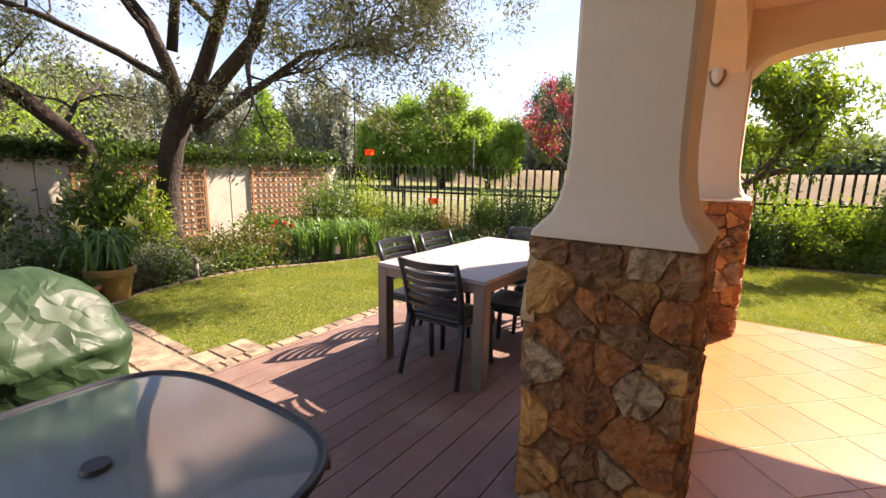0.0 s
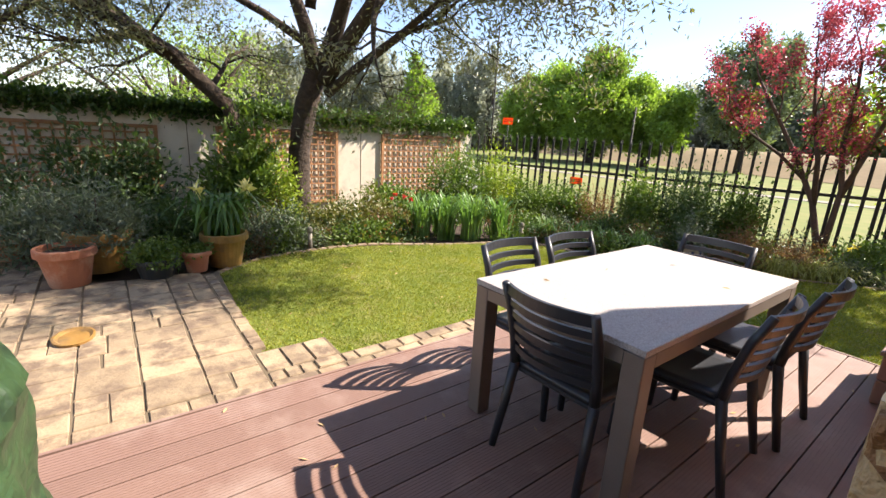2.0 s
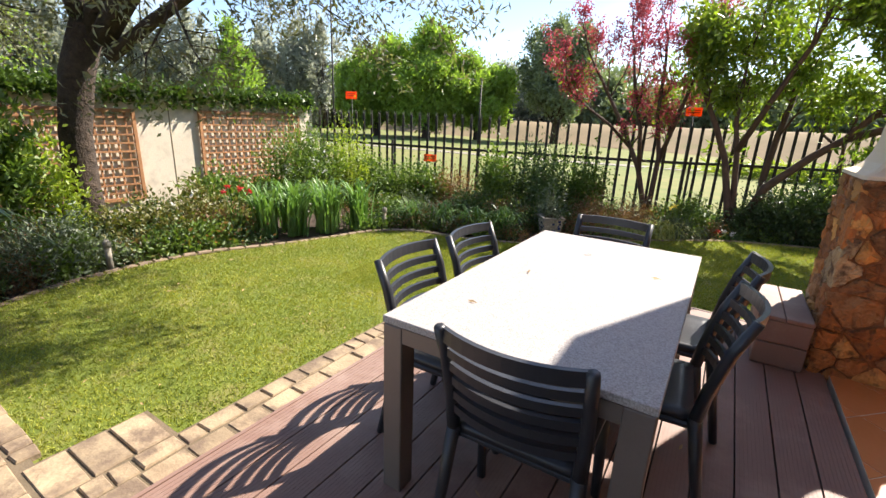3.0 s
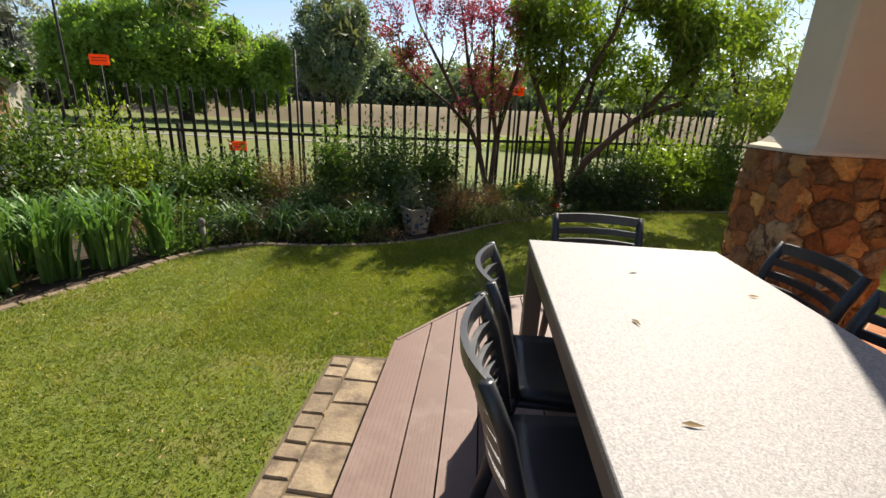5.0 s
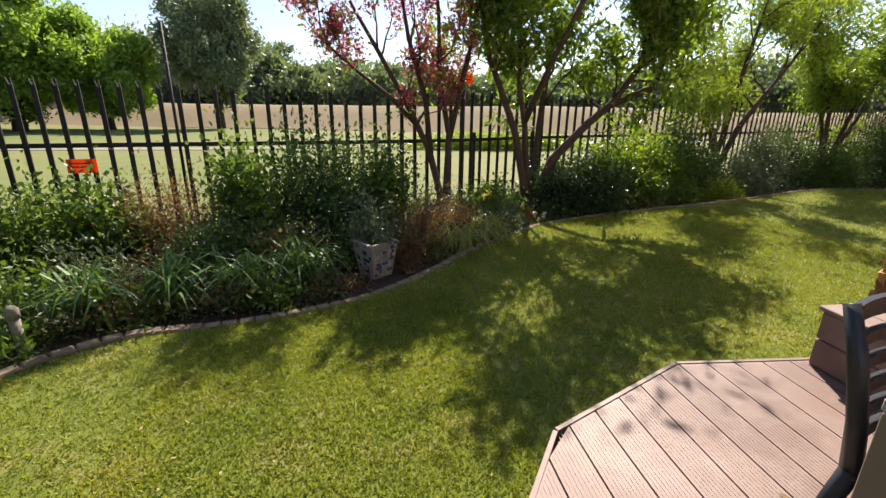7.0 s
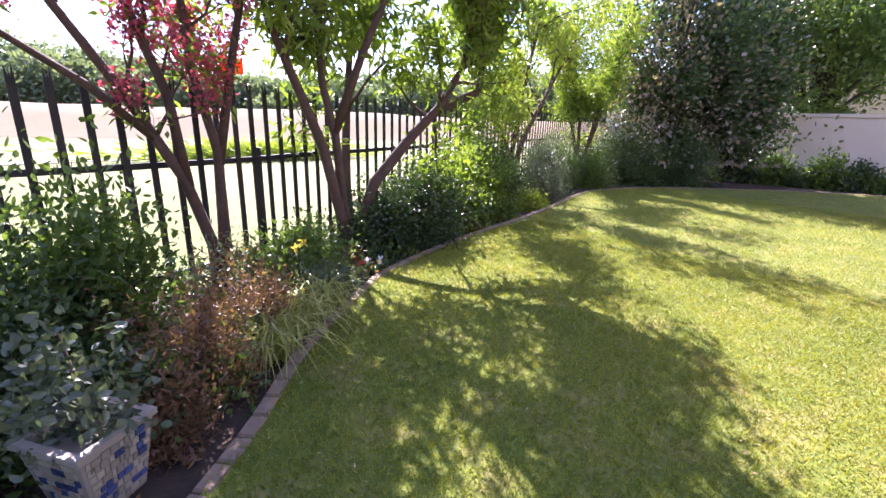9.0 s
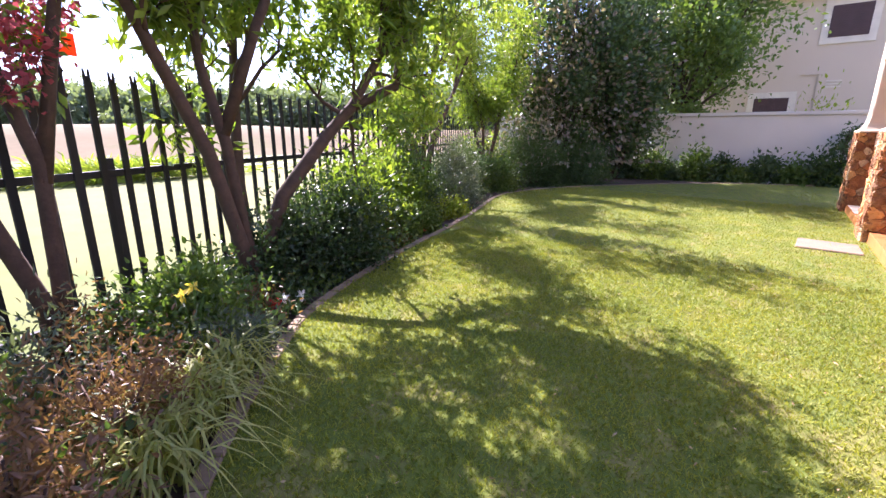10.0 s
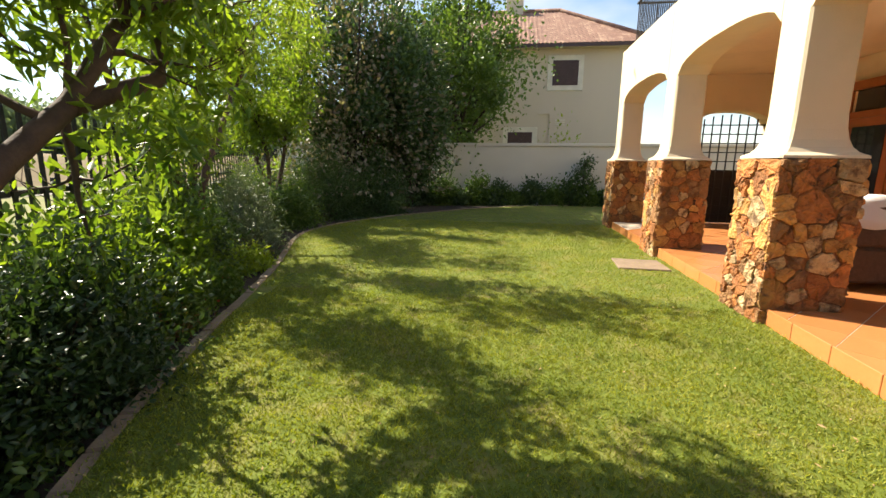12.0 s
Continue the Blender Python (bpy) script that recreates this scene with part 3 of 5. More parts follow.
structure("ceiling", box(1.19, -3.0, 2.90, 8.71, 5.51, 3.05), STUCCO, "cream plastered veranda ceiling", "ceiling")
structure("balcony_floor", box(1.19, -3.0, 3.054, 8.71, 5.51, 3.35), STUCCO, "plastered balcony slab over the veranda", "floor")
for y0, y1 in ((2.754, 3.25), (4.55, 4.75)):
    structure("wall_veranda_end", box(8.75, y0, 0.0, 8.98, y1, 2.896), STUCCO, "cream plastered end wall of the veranda", "wall")
arch_wall("wall_veranda_end_arch", 3.252, 4.548, "y", 8.865 + 0.0, 2.0, 0.25, 2.896)
structure("wall_house_end", box(8.86, -3.0, 0.0, 9.1, 2.496, 6.2), STUCCO, "cream plastered house end wall", "wall")


def balcony_rail():
    r = thing("balcony_railing", "black wrought-iron balcony railing with upright bars", "railing")
    for name, z in (("top_rail", 4.25), ("bottom_rail", 3.48)):
        part(name, box(1.0, 5.68, z, 9.05, 5.72, z + 0.03), BLACKMETAL, r)
        part(name, box(9.02, 2.8, z, 9.05, 5.676, z + 0.03), BLACKMETAL, r)
    shared = None
    for i in range(78):
        if shared is None:
            shared = part("bar", box(-0.008, -0.008, 3.40, 0.008, 0.008, 4.25), BLACKMETAL, r)
            shared.location = (1.02, 5.70, 0)
        else:
            b = new("bar", shared.data)
            b.parent, b.location = r, (1.02 + i * 0.103, 5.70, 0)
    for i in range(8):
        b = new("bar", shared.data)
        b.parent, b.location = r, (9.035, 2.9 + i * 0.35, 0)


balcony_rail()

# ---- veranda fittings ----
grille = thing("grille_gate", "black steel grille gate in the arched veranda end", "gate")
for i in range(9):
    part("upright_bar", box(8.80, 3.27 + i * 0.155, 0.14, 8.82, 3.29 + i * 0.155, 2.2 - 0.15 * abs(i - 4) ** 2 / 16), BLACKMETAL, grille)
for i in range(11):
    part("cross_bar", box(8.825, 3.26, 0.3 + i * 0.17, 8.84, 4.54, 0.32 + i * 0.17), BLACKMETAL, grille)
part("lower_panel", box(8.845, 3.26, 0.14, 8.86, 4.54, 1.15), BLACKMETAL, grille, "solid dark lower panel")

door = thing("veranda_door", "varnished timber arched veranda door with dark glass panes", "door")
part("frame_post", box(5.5, 2.753, 0.13, 5.62, 2.83, 2.4), DOORWOOD, door)
part("frame_post", box(7.48, 2.753, 0.13, 7.6, 2.83, 2.4), DOORWOOD, door)
part("frame_head", box(5.5, 2.753, 2.403, 7.6, 2.83, 2.53), DOORWOOD, door)
part("transom", box(5.62, 2.753, 1.98, 7.48, 2.82, 2.08), DOORWOOD, door)
for x in (5.62, 6.56):
    leaf = part("door_leaf", box(x + 0.004, 2.755, 0.14, x + 0.92, 2.80, 1.976), DOORWOOD, door)
    part("pane", box(x + 0.14, 2.802, 0.5, x + 0.78, 2.808, 1.85), PANE, leaf, "dark reflecting glass")
    part("fanlight", box(x + 0.08, 2.757, 2.085, x + 0.84, 2.77, 2.40), PANE, door, "dark fanlight pane")

lamp = thing("wall_lamp", "small oval bulkhead wall lamp with a white diffuser", "lamp", 0.99, 5.455, 2.42)
bm = bmesh.new()
bmesh.ops.create_uvsphere(bm, u_segments=16, v_segments=10, radius=0.5)
bmesh.ops.scale(bm, vec=(0.10, 0.10, 0.20), verts=bm.verts[:])
part("diffuser", bm, LAMPBODY, lamp, "white oval diffuser", True)
bm = bmesh.new()
bmesh.ops.create_uvsphere(bm, u_segments=16, v_segments=8, radius=0.5)
bmesh.ops.scale(bm, vec=(0.13, 0.06, 0.24), verts=bm.verts[:])
part("rim", bm, FRAME, lamp, "bronze oval rim", True)

sofa = thing("wicker_sofa", "brown wicker sofa with white cushions on the veranda", "sofa", 4.35, 4.3, TILE_Z, 180)
part("body", box(-0.4, -0.8, 0.06, 0.4, 0.8, 0.40, 0.03), WICKER, sofa)
part("backrest", box(0.25, -0.8, 0.404, 0.4, 0.8, 0.80, 0.03), WICKER, sofa)
for s in (-1, 1):
    part("armrest", box(-0.4, s * 0.74 - 0.06, 0.404, 0.246, s * 0.74 + 0.06, 0.62, 0.025), WICKER, sofa)
for y in (-0.33, 0.33):
    part("seat_cushion", box(-0.38, y - 0.32, 0.41, 0.23, y + 0.32, 0.55, 0.045), CLOTH, sofa, "white seat cushion")
for x in (-0.34, 0.34):
    for y in (-0.74, 0.74):
        part("leg", box(x - 0.025, y - 0.025, 0, x + 0.025, y + 0.025, 0.058), WICKER, sofa)
bm = bmesh.new()
bmesh.ops.create_grid(bm, x_segments=14, y_segments=20, size=0.5)
for v in bm.verts:
    x, y = v.co.x, v.co.y
    v.co = Vector((x * 0.34 * (1 + 0.25 * noise.noise((x * 5, y * 6, 1))), y * 1.5, 0.86 + 0.05 * noise.noise((x * 4, y * 5, 2)) - 1.1 * max(0, abs(x) - 0.2) ** 1.2))
throw = finish(bm, "white_throw", CLOTH, None, "", True)
throw.matrix_world = pose(4.07, 4.3, TILE_Z)
tagged(throw, "crumpled white cloth thrown over the wicker sofa", "cloth")
throw.modifiers.new("thick", "SOLIDIFY").thickness = 0.02

slab = structure("stepping_slab", prism([(4.95, 6.05), (5.5, 6.05), (5.55, 6.62), (4.98, 6.65)], -0.04, 0.02, None, 0.01), EDGING, "weathered stepping slab set in the lawn", "paving")

# ---- deck ----
OUT = [(-1.62, -3.5), (0.84, -3.5), (0.84, 5.96), (-0.27, 6.04), (-1.11, 5.63), (-1.54, 5.0)]


def deck_end(x):
    if x > -0.27:
        return 6.04 + (x + 0.27) * (5.96 - 6.04) / 1.11
    if x > -1.11:
        return 5.63 + (x + 1.11) * 0.41 / 0.84
    return 5.0 + max(0, x + 1.55) * 0.63 / 0.44


deck = thing("timber_deck", "brown grooved composite deck with angled corner, dry leaves on it", "deck", kind="structure")
# black on the framework stands in for shade in the board gaps
part("substructure", prism([(-1.60, -3.4), (0.83, -3.4), (0.83, 5.90), (-0.28, 5.98), (-1.08, 5.58), (-1.50, 4.98)], -0.06, 0.09), BLACKMETAL, deck, "framework blackened for the shade under the boards")
n = 15
wide = 0.1574
for i in range(n):
    x0, x1 = (-1.521 + i * wide if i else -1.56) + 0.004, -1.521 + (i + 1) * wide - 0.004
    b = bmesh.new()
    e0, e1 = deck_end(x0), deck_end(x1)
    prism([(x0, -3.5), (x1, -3.5), (x1, e1), (x0, e0)], 0.092, 0.12, b, 0.003)
    part("board", b, DECK, deck)
    g = bmesh.new()
    for k in range(1, 9):
        gx = x0 + (x1 - x0) * k / 9
        ge = deck_end(gx) - 0.02
        box(gx - 0.0018, -1.0, 0.1185, gx + 0.0018, ge, 0.1212, 0, g)
    part("board_ribs", g, DECK, deck)
for a, b in zip(OUT[2:], OUT[3:] + [(-1.60, -3.5)]):
    a, b = Vector(a), Vector(b)
    d = (b - a).normalized()
    s = Vector((d.y, -d.x)) * 0.022
    part("edge_trim", prism([tuple(a + s * 0.1), tuple(b + s * 0.1), tuple(b + s), tuple(a + s)], -0.05, 0.124, None, 0.003), DECK, deck)

step = thing("deck_step_box", "two-tier step box clad in brown deck boards beside the pillar", "step", 0.445, 5.28, 0.12)
for i in range(2):
    part("cladding_board", box(0, 0, 0.004 + i * 0.155, 0.27, 0.68, 0.153 + i * 0.155, 0.006), DECK, step)
for i in range(2):
    part("top_board", box(-0.015 + i * 0.145, -0.015, 0.314, 0.125 + i * 0.145, 0.695, 0.338, 0.004), DECK, step)


# ---- fence ----
def fence():
    f = thing("palisade_fence", "black steel palisade fence with forked pointed pales", "fence")
    bm = bmesh.new()
    for pts in ([(-0.022, 0), (0.022, 0), (0.022, 1.62), (0.017, 1.70), (0.005, 1.62), (0.0, 1.66), (-0.005, 1.62), (-0.017, 1.70), (-0.022, 1.62)],):
        fr = [bm.verts.new((x, -0.008, z)) for x, z in pts]
        bk = [bm.verts.new((x, 0.008, z)) for x, z in pts]
        bm.faces.new(fr)
        bm.faces.new(bk[::-1])
        for i in range(len(pts)):
            bm.faces.new((fr[i], bk[i], bk[(i + 1) % len(pts)], fr[(i + 1) % len(pts)]))
    me = bpy.data.meshes.new("pale")
    bmesh.ops.recalc_face_normals(bm, faces=bm.faces[:])
    bm.to_mesh(me)
    bm.free()
    me.materials.append(BLACKMETAL)
    run = 0.0
    for a, b in zip(FENCE, FENCE[1:]):
        a, b = Vector(a), Vector(b)
        d, ln = (b - a).normalized(), (b - a).length
        turn = math.degrees(math.atan2(d.y, d.x))
        while run < ln:
            p = a + d * run
            o = new("pale", me)
            o.parent = f
            o.matrix_basis = pose(p.x, p.y, -0.06, 0, 0, turn)
            run += 0.175
        run -= ln
        s = Vector((-d.y, d.x)) * 0.02
        for z in (0.10, 0.98):
            part("rail", prism([tuple(a + s * 0.5), tuple(b + s * 0.5), tuple(b + s * 2.2), tuple(a + s * 2.2)], z, z + 0.045), BLACKMETAL, f)
    for i in range(0, len(FENCE), 4):
        p = FENCE[i]
        part("post", box(p[0] - 0.02, p[1] + 0.05, -0.12, p[0] + 0.02, p[1] + 0.09, 1.1), BLACKMETAL, f)
    return f


fence()
for x, y, h in ((-7.2, 9.05, 4.1), (-4.05, 9.75, 2.35), (-0.55, 10.75, 2.0)):
    pole = thing("electric_fence_pole", "thin black metal pole rising behind the fence", "pole", x, y, -0.1)
    tubes("shaft", [([(0, 0, 0), (0, 0, h)], [0.02, 0.016], 8)], BLACKMETAL, pole)
    for k in range(3):
        tubes("insulator", [([(0, 0.03, h - 0.1 - k * 0.15), (0, -0.05, h - 0.1 - k * 0.15)], [0.014, 0.014], 6)], BLACKMETAL, pole)


def warning_sign(x, y, z, turn):
    s = thing("warning_sign", "small orange warning plate fixed to the fence", "sign", x, y, z, turn, "fence warning signs")
    part("plate", box(-0.13, -0.004, -0.07, 0.13, 0.004, 0.07, 0.002), SIGN, s)
    for k in range(2):
        part("print_bar", box(-0.10, -0.006, 0.02 - k * 0.035, 0.10, -0.0045, 0.032 - k * 0.035), SIGNINK, s)
    return s


warning_sign(-4.82, 9.26, 0.80, 12)
warning_sign(-6.5, 8.86, 1.92, 12)
warning_sign(-0.55, 10.71, 1.82, 25)
for x, y, h in ((-6.5, 8.88, 1.85), (-0.55, 10.73, 1.75)):
    st = thing("sign_stake", "thin steel stake holding a warning plate", "stake", x, y, -0.1)
    tubes("rod", [([(0, 0, 0), (0, 0, h + 0.1)], [0.008, 0.008], 6)], BLACKMETAL, st)


# ---- trellises ----
def trellis(y0, y1, z0, z1, nx, nz):
    t = thing("wall_trellis", "orange-brown wooden lattice trellis fixed to the garden wall", "trellis", -7.38, y0, z0, group="wall trellises")
    w, h = y1 - y0, z1 - z0
    for name, b in (("frame_post", (0, 0, 0, 0.035, 0.05, h)), ("frame_post", (0, w - 0.05, 0, 0.035, w, h)), ("frame_rail", (0, 0.053, 0, 0.035, w - 0.053, 0.05)), ("frame_rail", (0, 0.053, h - 0.05, 0.035, w - 0.053, h))):
        part(name, box(*b, 0.003), WOOD, t)
    up, flat = box(-0.006, -0.013, 0.05, 0.006, 0.013, h - 0.05), box(-0.006, 0.05, -0.013, 0.006, w - 0.05, 0.013)
    a, b = part("upright_slat", up, WOOD, t), part("cross_slat", flat, WOOD, t)
    a.location, b.location = (0.01, w / (nx + 1), 0), (0.022, 0, h / (nz + 1))
    for i in range(1, nx):
        o = new("upright_slat", a.data)
        o.parent, o.location = t, (0.01, w * (i + 1) / (nx + 1), 0)
    for i in range(1, nz):
        o = new("cross_slat", b.data)
        o.parent, o.location = t, (0.022, 0, h * (i + 1) / (nz + 1))


trellis(0.48, 2.36, 0.55, 1.47, 13, 7)
trellis(3.16, 5.26, 0.18, 1.50, 15, 10)
trellis(6.2, 8.25, 0.25, 1.52, 15, 10)
from mathutils import kdtree


# ---- dining table and chairs ----
table = thing("dining_table", "outdoor dining table with pale speckled top and taupe metal legs", "table", -0.39, 3.967, 0.12)
part("tabletop", box(-0.457, -0.828, 0.722, 0.457, 0.828, 0.75, 0.003), TOPMAT, table, "pale grey speckled top")
for s in (-1, 1):
    part("side_apron", box(s * 0.44 - 0.014, -0.74, 0.66, s * 0.44 + 0.014, 0.74, 0.719), FRAME, table)
    part("end_apron", box(-0.37, s * 0.81 - 0.014, 0.66, 0.37, s * 0.81 + 0.014, 0.719), FRAME, table)
    for q in (-1, 1):
        b = bmesh.new()
        box(-0.042, -0.042, 0.0, 0.042, 0.042, 0.719, 0.004, b)
        bmesh.ops.translate(b, vec=(s * 0.413, q * 0.784, 0), verts=b.verts[:])
        part("leg", b, FRAME, table)


def resin_chair():
    c = thing("resin_chair", "charcoal resin garden chair with a curved slatted back", "chair", group="chairs round the table")
    b = bmesh.new()
    nx, ny = 8, 8
    grid = [[None] * (ny + 1) for _ in range(nx + 1)]
    for i in range(nx + 1):
        for j in range(ny + 1):
            x, y = -0.225 + 0.45 * i / nx, -0.21 + 0.44 * j / ny
            x *= 0.93 + 0.07 * j / ny
            z = 0.445 - 0.022 * math.sin(math.pi * i / nx) * math.sin(math.pi * min(1, j / ny * 1.15)) - 0.02 * max(0, j / ny - 0.85) / 0.15
            grid[i][j] = b.verts.new((x, y, z))
    for i in range(nx):
        for j in range(ny):
            b.faces.new((grid[i][j], grid[i + 1][j], grid[i + 1][j + 1], grid[i][j + 1]))
    ring = bmesh.ops.extrude_face_region(b, geom=b.faces[:])
    bmesh.ops.translate(b, vec=(0, 0, -0.03), verts=[v for v in ring["geom"] if isinstance(v, bmesh.types.BMVert)])
    part("seat", b, PLASTIC, c, "", True)
    part("seat_rim", box(-0.215, -0.205, 0.385, 0.215, 0.215, 0.412, 0.008), PLASTIC, c)
    for s in (-1, 1):
        tubes("front_leg", [([(s * 0.205, 0.195, 0.44), (s * 0.212, 0.212, 0.2), (s * 0.218, 0.222, 0.0)], [0.024, 0.021, 0.018], 8)], PLASTIC, c)
        tubes("rear_leg", [([(s * 0.235, -0.30, 0.0), (s * 0.222, -0.255, 0.22), (s * 0.212, -0.215, 0.44)], [0.018, 0.022, 0.025], 8)], PLASTIC, c)
        tubes("back_post", [([(s * 0.212, -0.215, 0.42), (s * 0.216, -0.235, 0.56), (s * 0.22, -0.275, 0.72), (s * 0.222, -0.325, 0.845)], [0.024, 0.022, 0.021, 0.018], 8)], PLASTIC, c)
    for k in range(6):
        z = 0.525 + 0.058 * k if k < 5 else 0.822
        t = (z - 0.42) / 0.42
        yb = -0.22 - 0.10 * t ** 1.7
        tall = 0.0155 if k < 5 else 0.024
        b = bmesh.new()
        rows = []
        for i in range(11):
            u = -1 + i / 5
            x, y = u * 0.212, yb - 0.055 * (1 - u * u)
            rows.append([b.verts.new(p) for p in ((x, y - 0.009, z - tall), (x, y + 0.009, z - tall), (x, y + 0.006, z + tall), (x, y - 0.012, z + tall))])
        for a, d in zip(rows, rows[1:]):
            for i in range(4):
                b.faces.new((a[i], a[(i + 1) % 4], d[(i + 1) % 4], d[i]))
        b.faces.new(rows[0])
        b.faces.new(rows[-1][::-1])
        part("top_slat" if k == 5 else "back_slat", b, PLASTIC, c)
    return c


first = resin_chair()
CHAIRS = [(-0.32, 3.355, 0, 2), (-0.765, 3.62, 0, -88), (-0.735, 4.14, 0, -91), (-0.47, 4.69, 0, 179), (-0.065, 3.86, 0, 94), (-0.025, 4.46, 0, 91)]
first.matrix_world = pose(CHAIRS[0][0], CHAIRS[0][1], 0.12, 0, 0, CHAIRS[0][3])
for x, y, z, a in CHAIRS[1:]:
    copy_thing(first, pose(x, y, 0.12, 0, 0, a))


# ---- glass table and covered barbecue ----
def superellipse(a, b, p, n=64):
    out = []
    for i in range(n):
        t = 2 * math.pi * i / n
        c, s = math.cos(t), math.sin(t)
        out.append((a * math.copysign(abs(c) ** (2 / p), c), b * math.copysign(abs(s) ** (2 / p), s)))
    return out


gt = thing("glass_table", "round-cornered patio table with frosted glass top and dark metal rim", "table", 0.165, 1.105, 0.12, 4)
pane = part("glass_top", prism(superellipse(0.475, 0.40, 3.6), 0.712, 0.72), GLASS, gt, "frosted glass with an umbrella hole cap", False)
rim = superellipse(0.483, 0.408, 3.6)
tubes("rim", [([(x, y, 0.716) for x, y in rim + rim[:2]], [0.014] * 66, 8)], PLASTIC, gt)
b = bmesh.new()
bmesh.ops.create_cone(b, cap_ends=True, segments=24, radius1=0.034, radius2=0.03, depth=0.012)
bmesh.ops.translate(b, vec=(0, 0, 0.728), verts=b.verts[:])
part("hole_cap", b, PLASTIC, gt)
for sx in (-1, 1):
    for sy in (-1, 1):
        tubes("leg", [([(sx * 0.42, sy * 0.34, 0.695), (sx * 0.26, sy * 0.22, 0.675), (sx * 0.15, sy * 0.15, 0.60), (sx * 0.24, sy * 0.22, 0.25), (sx * 0.36, sy * 0.34, 0.0)], [0.02] * 5, 8)], FRAME, gt)

bbq = thing("covered_barbecue", "barbecue under a creased dark green fabric cover", "barbecue", -0.69, 1.155, 0.12, 3)
b = bmesh.new()
rc = random.Random(12)
n, m = 96, 54
ring = superellipse(1, 1, 4.2, n)
cell = [Vector((rc.uniform(-0.32, 0.32), rc.uniform(-0.3, 0.3), rc.uniform(0, 1.1))) for _ in range(260)]
tilt = [Vector((rc.uniform(-1, 1), rc.uniform(-1, 1), rc.uniform(-1, 1))) for _ in cell]
kd = kdtree.KDTree(len(cell))
for i, p in enumerate(cell):
    kd.insert(p, i)
kd.balance()
rows = []
for j in range(m + 1):
    v = j / m
    row = []
    for i, (x, y) in enumerate(ring):
        u = max(0.0, (v - 0.66) / 0.34)
        if u == 0:
            k, z = 1 + 0.06 * (1 - v / 0.66), v / 0.66 * 0.80
        else:
            k, z = (1 - u) ** 0.5, 0.80 + 0.27 * u ** 0.8
        px, py = x * 0.285 * k - 0.02 * u, y * 0.28 * k + 0.02 * u
        q = Vector((px, py, z))
        f = 0.0
        for co, idx, d in kd.find_n(q, 2):
            f += tilt[idx].dot(q - co) * 0.16 / (1 + 40 * d)
        f += noise.noise(q * 3.5) * 0.03 + (0.22 - abs(noise.noise(q * 6.0 + Vector((2, 5, 1))))) * 0.045
        f *= 1.0 if u == 0 else 0.35 + 0.3 * (1 - u)
        if 0.63 < v < 0.67:
            f += 0.012
        nv = Vector((x, y, 0.2 if u == 0 else 1.0)).normalized()
        row.append(b.verts.new((px + nv.x * f, py + nv.y * f, max(0.01, z + nv.z * f * 0.8))))
    rows.append(row)
for r0, r1 in zip(rows, rows[1:]):
    for i in range(n):
        b.faces.new((r0[i], r0[(i + 1) % n], r1[(i + 1) % n], r1[i]))
part("cover", b, COVER, bbq, "creased green fabric cover", True)
for sx in (-1, 1):
    for sy in (-1, 1):
        part("foot", box(sx * 0.2 - 0.02, sy * 0.19 - 0.02, 0, sx * 0.2 + 0.02, sy * 0.19 + 0.02, 0.15), BLACKMETAL, bbq)


# ---- pots ----
def pot(name, label, x, y, r0, r1, h, material, rim=0.02, z=0.03):
    t = thing(name, label, "plant pot", x, y, z)
    b = bmesh.new()
    prof = [(0.0, 0.0), (r0, 0.0), (r0 * 1.02, 0.01), (r1 * 0.96, h * 0.78), (r1 + rim, h * 0.80), (r1 + rim, h - 0.01), (r1 + rim - 0.008, h), (r1 - 0.012, h), (r1 - 0.02, h * 0.86)]
    n = 28
    rings = [[b.verts.new((r * math.cos(2 * math.pi * i / n), r * math.sin(2 * math.pi * i / n), zz)) for i in range(n)] if r > 0 else None for r, zz in prof[1:]]
    for a, c in zip(rings, rings[1:]):
        for i in range(n):
            b.faces.new((a[i], a[(i + 1) % n], c[(i + 1) % n], c[i]))
    b.faces.new(rings[0][::-1])
    part("body", b, material, t, "", False)
    b = bmesh.new()
    bmesh.ops.create_circle(b, cap_ends=True, segments=n, radius=r1 - 0.016)
    bmesh.ops.translate(b, vec=(0, 0, h * 0.85), verts=b.verts[:])
    part("soil", b, SOIL, t, "dark potting soil")
    return t


pot("terracotta_pot", "empty wide terracotta pot on the pavers", -4.42, 1.30, 0.15, 0.215, 0.36, TERRACOTTA)
pot("ochre_pot", "large ochre clay pot with a feathery shrub", -4.82, 1.55, 0.19, 0.27, 0.42, OCHREPOT)
pot("small_terracotta_pot", "small terracotta pot with a leafy herb", -4.36, 2.34, 0.095, 0.13, 0.22, TERRACOTTA)
pot("glazed_pot", "low dark glazed pot with a bushy herb", -4.33, 1.98, 0.14, 0.19, 0.20, DARKPOT)
pot("lily_pot", "ochre clay pot with strap-leaved lily", -4.56, 2.66, 0.16, 0.23, 0.38, OCHREPOT, z=0.0)
pot("far_pot", "terracotta pot half hidden in the planting", -5.6, 0.75, 0.13, 0.18, 0.25, TERRACOTTA)


